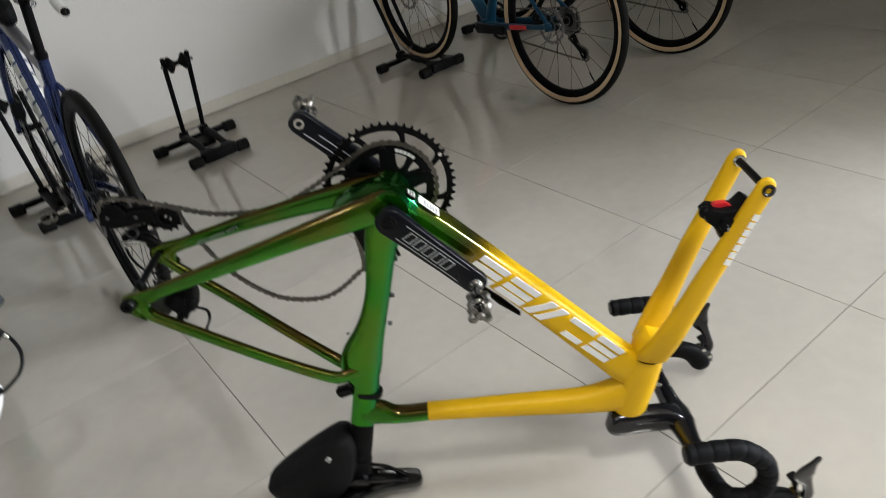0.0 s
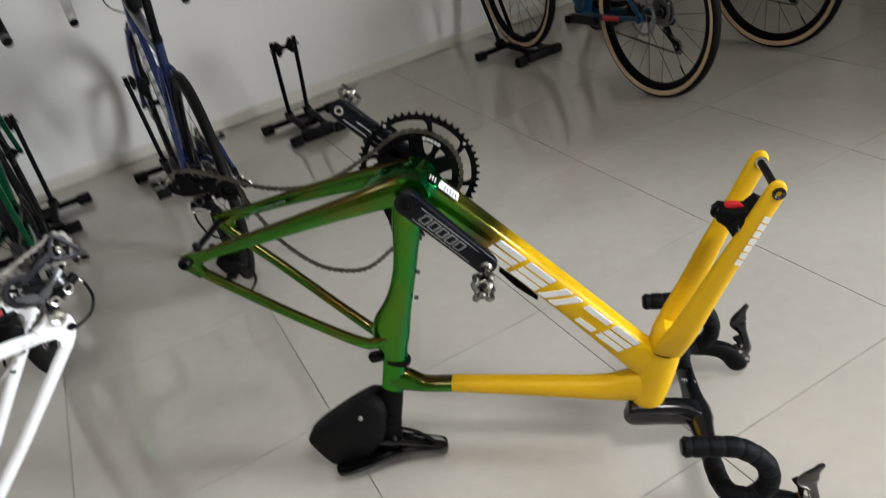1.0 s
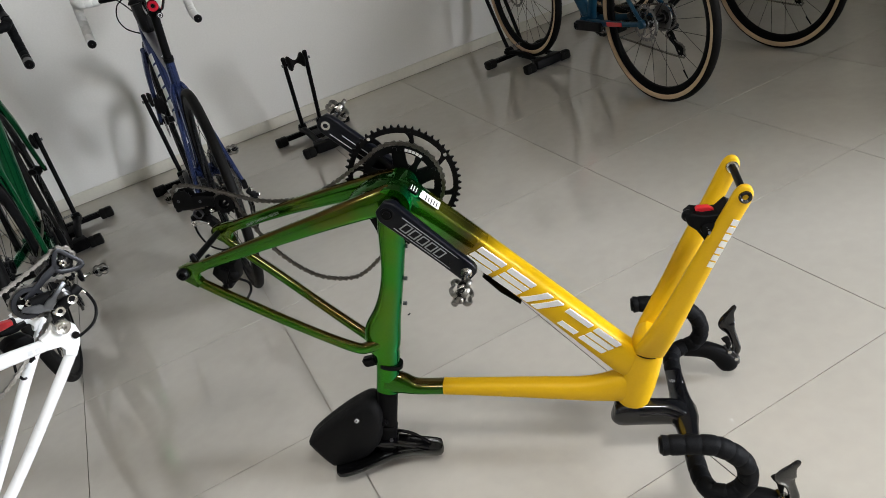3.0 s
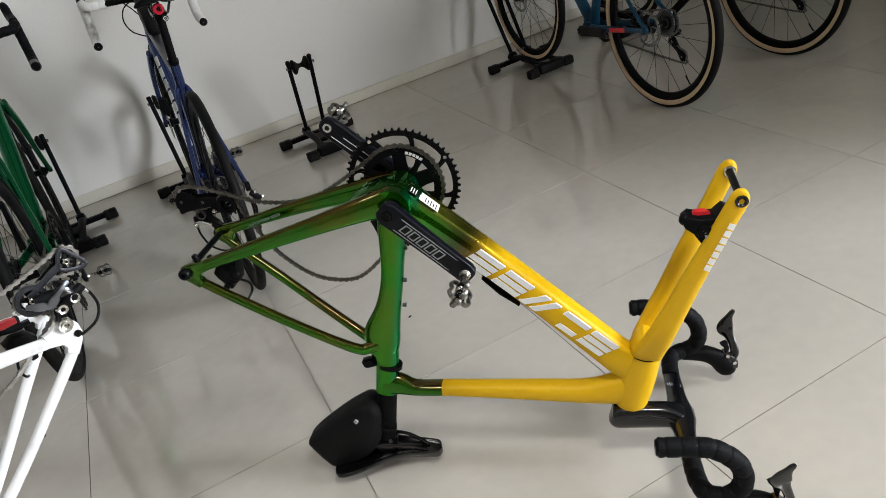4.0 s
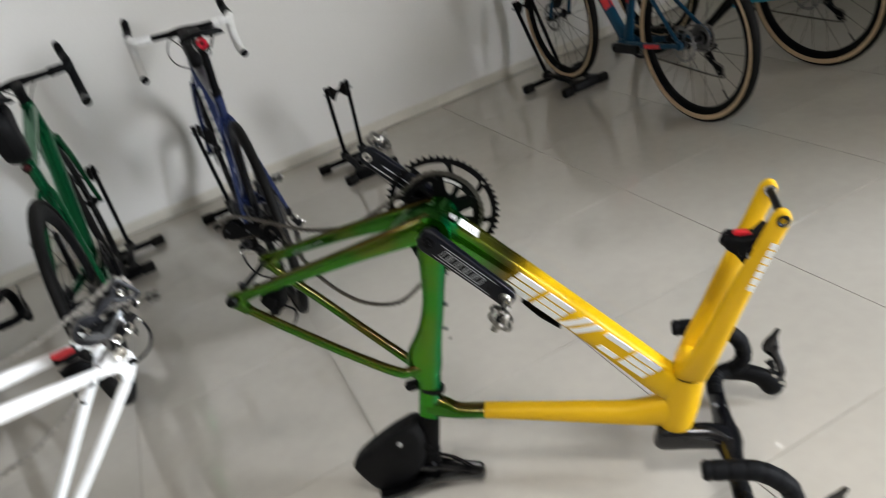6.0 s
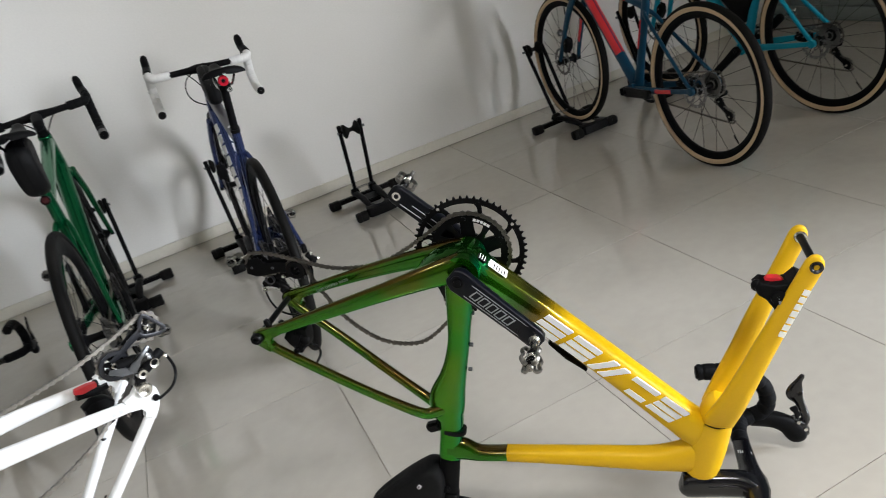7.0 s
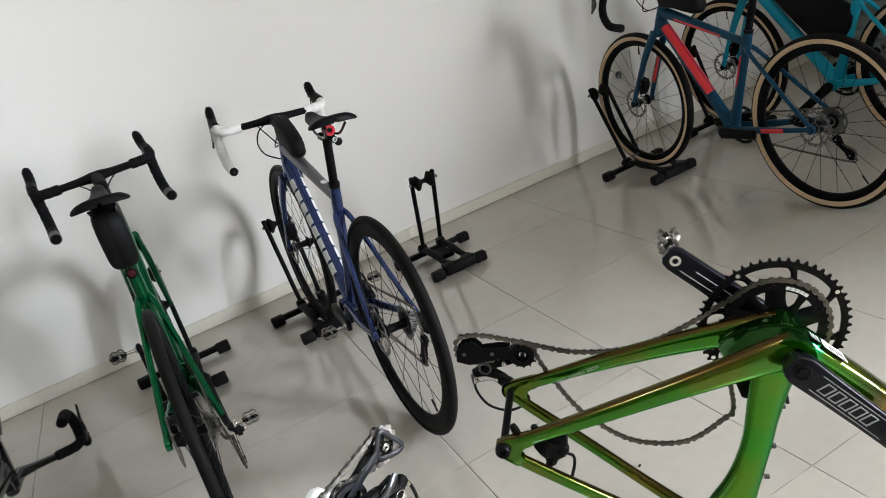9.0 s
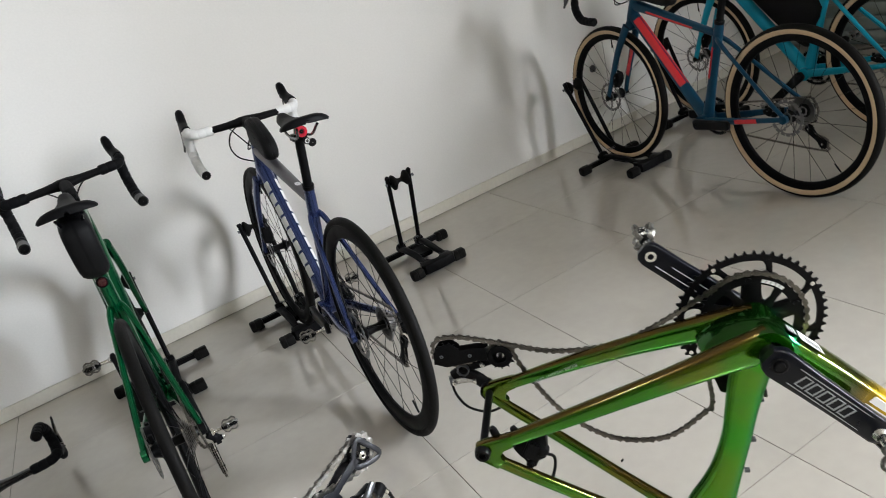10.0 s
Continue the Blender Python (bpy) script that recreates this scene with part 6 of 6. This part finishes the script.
def stand(x, y, yaw, tilt):
    """Floor stand for one wheel: two cross bars with rubber feet, a spine, and a tilting fork of two posts with spool rollers."""
    s = thing("bike_stand", pose(x, y, 0, 0, 0, yaw), "black steel floor bike stand with rubber feet", "bike stand", "floor bike stands")
    part("rear_bar", Geo().box((0, 0.14, 0.028), (0.33, 0.024, 0.024)), M_STAND, s)
    part("front_bar", Geo().box((0, -0.14, 0.026), (0.22, 0.022, 0.022)), M_STAND, s)
    part("cradle", Geo().plate(round_outline([(-0.070, -0.166), (0.070, -0.166), (0.074, -0.128), (0.064, -0.100), (0.034, -0.098), (0.026, -0.122), (0.012, -0.136), (-0.012, -0.136), (-0.026, -0.122), (-0.034, -0.098), (-0.064, -0.100), (-0.074, -0.128)], 2), 0.010, 0.054, 0.006, plane="xy"), M_STAND, s, "U-shaped black plastic cradle")
    for fx, fy in ((-0.165, 0.14), (0.165, 0.14), (-0.105, -0.14), (0.105, -0.14)):
        xs = [-0.028, -0.0265, -0.022, -0.008, -0.0065, -0.004, -0.0025, 0.012, 0.022, 0.0265, 0.028]
        rs = [0.017, 0.0205, 0.0225, 0.0225, 0.021, 0.021, 0.0225, 0.0225, 0.0225, 0.0205, 0.017]
        part("rubber_foot", Geo().loft([(fx + x, fy, 0.0225) for x in xs], rs, rs, (0, 1, 0), 20, 3.2), M_RUB, s)
    for q in (-1, 1):
        part("spine", Geo().loft(smooth_path([(q * 0.050, 0.15, 0.050), (q * 0.050, 0.06, 0.060), (q * 0.046, -0.03, 0.056), (q * 0.049, -0.115, 0.046)], 3), [0.011] * 7 + [0.010] * 3, [0.016] * 7 + [0.014] * 3, (1, 0, 0), 12, 3), M_STAND, s)
        top = (q * 0.052, 0.12 + tilt, 0.43)
        part("post", Geo().tube([(q * 0.045, 0.125, 0.045), (q * 0.0475, 0.124 + tilt * 0.25, 0.14), top], 0.0098, 14), M_STAND, s, "round steel post")
        part("knuckle", Geo().lathe([(0.001, -0.019), (0.018, -0.018), (0.022, -0.012), (0.022, 0.012), (0.018, 0.018), (0.001, 0.019)], (q * 0.047, 0.125, 0.058), (1, 0, 0), 18, False), M_STAND, s)
        part("post_cap", Geo().lathe([(0.001, 0.006), (0.0085, 0.005), (0.0108, 0.001), (0.0108, -0.006)], top, (0, tilt, 0.3), 14, False), M_STAND, s)
        part("axle_nut", Geo().cyl((q * 0.060, 0.12 + tilt, 0.402), (q * 0.068, 0.12 + tilt, 0.402), 0.0065, n=6), M_GUN, s)
        part("roller", Geo().lathe([(0.007, -0.0165), (0.026, -0.0155), (0.033, -0.012), (0.0345, -0.007), (0.031, -0.001), (0.021, 0.006), (0.013, 0.013), (0.0095, 0.020), (0.009, 0.0238)], (q * 0.024, 0.12 + tilt, 0.402), (-q, 0, 0), 24, False), M_RUB, s, "spool-shaped rubber roller")
    part("roller_axle", Geo().cyl((-0.052, 0.12 + tilt, 0.402), (0.052, 0.12 + tilt, 0.402), 0.006, n=10), M_STAND, s)
    part("hinge_plate", Geo().box((0, 0.02, 0.040), (0.075, 0.10, 0.020), bevel=0.2), M_STAND, s)
    spring = [(-0.04 + 0.08 * i / 60, 0.095 + 0.006 * math.cos(i * 0.9), 0.085 + 0.006 * math.sin(i * 0.9)) for i in range(61)]
    part("spring", Geo().tube(spring, 0.0014, 5), M_GUN, s, "coil spring")
    return s


stand(-0.615, 1.27, 0, -0.13)
stand(-1.227, 1.27, 0, 0.13)
stand(-1.809, 1.27, 0, 0.13)
stand(0.552, 1.20, 2, 0.185)
stand(1.175, 1.26, 0, 0.15)

blue, bi = bicycle(bike_pose((-1.2155, 0.281), (-1.232, 1.255), 0.022, 4.7), "blue-violet road bicycle with white bar tape, front wheel in stand",
                   dict(frame=M_BLUE, top=M_GREY, tape=M_TAPEW, R=0.336, wb=0.974, rim=0.038, seat_len=0.47, saddle=0.632, head_len=0.13, spacers=0.038, crank=-0.05))
green, gi = bicycle(bike_pose((-1.806, 0.23), (-1.816, 1.22), 0.02, 2.4), "glossy green road bicycle with black saddle bag, front wheel in stand",
                    dict(frame=M_GREEN, tape_end=M_GUMF, fat=1.12, rim=0.05, seat_len=0.50, saddle=0.645, head_len=0.16, spacers=0.028, steer=5, bar=0.19, crank=radians(232)))
teal, ti = bicycle(bike_pose((0.558, 0.247), (0.568, 1.237), 0.028, 2.6), "petrol blue gravel bicycle with red panels and tan tyres, in stand",
                   dict(frame=M_TEAL, rim=0.028, tyre=0.0195, R=0.328, wb=0.99, tan=True, seat_len=0.415, stay_join=0.36, head_len=0.105, fork_len=0.385, blade_red=True, spacers=0.055, flare=0.03, ring=0.085, crank=-0.1, fat=0.95, drop_cage=0.138, pedals=False, cage=-0.045, bb_x=0.43, seat=76, head=71))
turq, qi = bicycle(bike_pose((1.205, 0.241), (1.167, 1.231), 0.030, -1.5), "turquoise gravel bicycle with tan tyres and black frame bag, in stand",
                   dict(frame=M_TURQ, rim=0.028, tyre=0.0195, R=0.328, wb=0.99, tan=True, seat_len=0.43, fork_len=0.39, flare=0.03, ring=0.085, crank=2.4, fat=1.02, drop_cage=0.138, cage=-0.045))


def patch(parent, p0, p1, k0, k1, a0, a1, h, w, mat, label="", side=1):
    """A decal that follows the round of a tube; angles from the flank (0) towards the top (90)."""
    d = (p1 - p0).normalized()
    up = Vector((-d.z, 0, d.x)) if d.x > 0 else Vector((d.z, 0, -d.x))
    n, verts, faces = 7, [], []
    for lift in (0.0006, -0.002):
        for k in (k0, k1):
            for i in range(n):
                t = radians(a0 + (a1 - a0) * i / (n - 1))
                q = p0.lerp(p1, k) + up * ((h + lift) * math.sin(t))
                verts.append((q.x, side * (w + lift) * math.cos(t), q.z))
    for i in range(n - 1):
        faces += [(i, i + 1, n + i + 1, n + i), (2 * n + i + 1, 2 * n + i, 3 * n + i, 3 * n + i + 1), (i, 2 * n + i, 2 * n + i + 1, i + 1), (n + i + 1, 3 * n + i + 1, 3 * n + i, n + i)]
    faces += [(0, n, 3 * n, 2 * n), (n - 1, 3 * n - 1, 4 * n - 1, 2 * n - 1)]
    return part("decal", Geo().add(verts, faces), mat, parent, label)


def along_tube(parent, p0, p1, count, k0, k1, size, y, mat, label=""):
    """Plain blocks in a row along a tube."""
    d = (p1 - p0).normalized()
    me = Geo().box((0, 0, 0), size, bevel=0.1).mesh("decal", mat)
    for i in range(count):
        c = p0.lerp(p1, k0 + (k1 - k0) * i / max(1, count - 1))
        o = part("decal", me, None, parent, label)
        o.matrix_basis = Matrix.Translation((c.x, y, c.z)) @ Matrix.Rotation(math.atan2(-d.z, d.x), 4, 'Y')


def tail_light(m, at):
    t = thing("tail_light", m, "round red tail light on the seat post", "light")
    part("body", Geo().lathe([(0.001, -0.012), (0.016, -0.011), (0.017, 0.008), (0.013, 0.010)], at, (-1, 0, 0), 20, False), M_RING, t)
    part("lens", Geo().lathe([(0.001, 0.010), (0.007, 0.010), (0.009, 0.015), (0.016, 0.015), (0.0175, 0.006)], at, (-1, 0, 0), 20, False), M_LIGHTR, t, "glossy red lens ring")
    part("button", Geo().lathe([(0.001, 0.0125), (0.006, 0.0122), (0.0066, 0.009)], at, (-1, 0, 0), 16, False), M_RING, t)
    k = part("badge", Geo().lathe([(0.001, 0.004), (0.0085, 0.004), (0.010, 0.001), (0.010, -0.006)], (at[0] + 0.004, at[1] - 0.012, at[2] - 0.032), (-1, 0, 0), 16, False), M_RING, t, "small round black badge")
    part("badge_ring", Geo().lathe([(0.0045, 0.0048), (0.0065, 0.0048), (0.0065, 0.003), (0.0045, 0.003)], (at[0] + 0.004, at[1] - 0.012, at[2] - 0.032), (-1, 0, 0), 16), M_DECAL, k)


def bag_on(m, outline, half, name, label, y=0.0):
    b = thing(name, m, label, "bag")
    part("pouch", Geo().pillow(round_outline(outline), y - half, y + half), M_CORD, b, "", 60)
    part("zip_band", Geo().plate(round_outline([(x, z) for x, z in outline]), y - 0.003, y + 0.003), M_RING, b)
    return b


# blue bicycle
for s in (-1, 1):
    for i in range(8):
        k = 0.13 + 0.086 * i
        patch(blue, bi["dt0"], bi["bb"], k, k + 0.068, -30, 58, 0.0268, 0.0252, M_DECAL, "white decal block", s)
e0, n0 = bi["stem_end"], bi["ht"]
part("brake_hose", Geo().tube(smooth_path([(e0.x - 0.004, 0.030, e0.z - 0.008), (e0.x - 0.010, 0.066, e0.z - 0.030), (e0.x - 0.006, 0.080, e0.z - 0.075), (e0.x - 0.012, 0.062, e0.z - 0.118), (n0.x + 0.024, 0.020, n0.z - 0.070)], 6), 0.0026, 8), M_RING, blue, "black brake hose")
q0 = bi["tt0"].lerp(bi["tt1"], 0.80)
bd = part("badge", Geo().lathe([(0.001, 0.0008), (0.009, 0.0008), (0.0095, 0)], (0, 0, 0), (0, 0, 1), 18, False), M_FAINT, blue, "small pale round badge")
bd.matrix_basis = Matrix.Translation((q0.x, 0, q0.z + 0.0142)) @ Matrix.Rotation(math.atan2(bi["tt1"].z - bi["tt0"].z, bi["tt0"].x - bi["tt1"].x), 4, 'Y') @ Matrix.Diagonal((1.5, 1, 1, 1))
tail_light(blue.matrix_world, (bi["sp"].x - 0.036, 0, bi["sp"].z + 0.026))
t0 = bi["tt0"]
bag_on(blue.matrix_world, [(t0.x - 0.01, t0.z + 0.03), (t0.x - 0.008, t0.z + 0.102), (t0.x - 0.05, t0.z + 0.117), (t0.x - 0.19, t0.z + 0.05), (t0.x - 0.19, t0.z - 0.012), (t0.x - 0.10, t0.z + 0.012)], 0.026, "top_tube_bag", "black fabric bag strapped behind the stem")
# green bicycle
g0 = gi["sp"]
bag_on(green.matrix_world, [(g0.x + 0.02, g0.z + 0.035), (g0.x - 0.09, g0.z + 0.03), (g0.x - 0.115, g0.z - 0.02), (g0.x - 0.075, g0.z - 0.11), (g0.x - 0.02, g0.z - 0.135), (g0.x - 0.015, g0.z - 0.05)], 0.036, "saddle_bag", "large black fabric saddle bag under the saddle")
t = thing("tail_light", green.matrix_world, "small dark red tail light under the saddle bag", "light")
part("body", Geo().lathe([(0.001, -0.014), (0.014, -0.012), (0.015, 0.004), (0.012, 0.007)], (g0.x - 0.012, 0, g0.z - 0.158), (-1, 0, 0.15), 18, False), M_RING, t)
part("lens", Geo().lathe([(0.001, 0.010), (0.009, 0.009), (0.0125, 0.004)], (g0.x - 0.012, 0, g0.z - 0.158), (-1, 0, 0.15), 18, False), M_LENS, t, "dark red lens")
# petrol gravel bicycle
d0, d1 = ti["dt0"], ti["bb"]
for s in (-1, 1):
    patch(teal, d0, d1, 0.06, 0.69, 6, 82, 0.0258, 0.0240, M_RED, "red down tube panel", s)
    q0, q1 = ti["tt0"].lerp(ti["tt1"], 0.2), ti["tt0"].lerp(ti["tt1"], 0.75)
    part("decal", Geo().loft([(q0.x, s * 0.0215, q0.z - 0.004), (q1.x, s * 0.019, q1.z - 0.003)], 0.004, 0.0015, (0, 1, 0), 8, 3), M_RED, teal, "red top tube stripe")
    q0, q1 = d1 + ti["sd"] * 0.19, d1 + ti["sd"] * 0.32
    part("decal", Geo().loft([(q0.x + 0.006, s * 0.0170, q0.z), (q1.x + 0.006, s * 0.0165, q1.z)], 0.004, 0.0015, (0, 1, 0), 8, 3), M_RED, teal, "red seat tube stripe")
    q0, q1 = d1.lerp(ti["ra"], 0.46), d1.lerp(ti["ra"], 0.72)
    part("decal", Geo().loft([(q0.x, s * 0.0640, q0.z), (q1.x, s * 0.0757, q1.z)], 0.009, 0.0022, (0, 1, 0), 8, 3), M_RED, teal, "red chainstay patch")
t0 = ti["tt0"]
bag_on(teal.matrix_world, [(t0.x - 0.005, t0.z + 0.03), (t0.x - 0.005, t0.z + 0.12), (t0.x - 0.06, t0.z + 0.14), (t0.x - 0.22, t0.z + 0.07), (t0.x - 0.23, t0.z - 0.01), (t0.x - 0.1, t0.z + 0.012)], 0.032, "top_tube_bag", "black fabric bag strapped behind the stem")
# turquoise gravel bicycle
h0, h1, h2, h3 = qi["tt0"], qi["tt1"], qi["bb"], qi["dt0"]
bag_on(turq.matrix_world, [(h0.x - 0.05, h0.z - 0.035), (h1.x + 0.035, h1.z - 0.035), (h2.x - 0.035, h2.z + 0.17), (h2.x + 0.02, h2.z + 0.13), (h3.x - 0.10, h3.z - 0.04)], 0.028, "frame_bag", "black fabric bag filling the frame triangle")


# fixture that stays out of view, built round each ceiling lamp
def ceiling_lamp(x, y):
    t = thing("ceiling_light", pose(x, y, ROOM_H), "flat white ceiling light panel, out of view", "light", "ceiling lights")
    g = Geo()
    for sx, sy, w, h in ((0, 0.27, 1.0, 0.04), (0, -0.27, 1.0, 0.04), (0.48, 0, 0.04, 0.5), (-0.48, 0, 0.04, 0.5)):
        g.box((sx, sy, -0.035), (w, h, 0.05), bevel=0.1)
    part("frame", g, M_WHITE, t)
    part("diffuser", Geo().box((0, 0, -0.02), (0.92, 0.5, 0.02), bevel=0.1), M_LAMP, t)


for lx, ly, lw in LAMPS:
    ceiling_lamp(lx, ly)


# ---- tiles, one by one ----
def lay_tiles():
    me = Geo().box((0, 0, 0), (TILE - JOINT, TILE - JOINT, 0.012), bevel=0.025).mesh("tile", M_TILE)
    nx0, nx1 = int(math.floor(ROOM_W / TILE)), int(math.ceil(ROOM_E / TILE))
    ny0, ny1 = int(math.floor(ROOM_S / TILE)), int(math.ceil(ROOM_N / TILE))
    for i in range(nx0, nx1):
        for j in range(ny0, ny1):
            o = part("tile", me, None, floor)
            o.location = ((i + 0.5) * TILE, (j + 0.5) * TILE, -0.006)
            o.rotation_euler = (random.uniform(-0.0004, 0.0004), random.uniform(-0.0004, 0.0004), 0)


lay_tiles()

cap = thing("wall_cap", pose(0.851, ROOM_N, 0.387), "small round metal cap on the wall", "wall cap")
part("disc", Geo().lathe([(0.001, 0.012), (0.014, 0.011), (0.019, 0.006), (0.021, 0.0)], (0, 0, 0), (0, -1, 0), 18, False), M_GUN, cap)


def scrap(x, y, yaw):
    t = thing("floor_scrap", pose(x, y, 0.0, 0, 0, yaw), "tiny dark scrap lying on the tiles", "debris", "scraps on the floor")
    part("chip", Geo().plate([(-0.006, -0.0015), (0.0, -0.003), (0.006, -0.001), (0.005, 0.002), (-0.003, 0.0025)], 0.0003, 0.0025, 0.0006, plane="xy"), M_RUB, t)


scrap(-0.875, -0.331, 20)
scrap(-1.917, -0.079, 70)

# end of a wheel rest by the shutter
w = thing("wheel_rest", pose(1.80, -0.60, 0, 0, 0, -38), "black rubber wheel rest on the floor by the shutter", "wheel rest")
part("frame", Geo().loft(smooth_path([(0.0, 0, 0.03), (0.07, 0, 0.115), (0.17, 0, 0.125), (0.26, 0, 0.10), (0.28, 0, 0.03), (0.14, 0, 0.018)], 5, True), 0.022, 0.035, (0, 1, 0), 10, 3, closed=True), M_RUB, w)
part("cross_bar", Geo().box((0.26, 0, 0.022), (0.05, 0.20, 0.040), bevel=0.2), M_RUB, w)
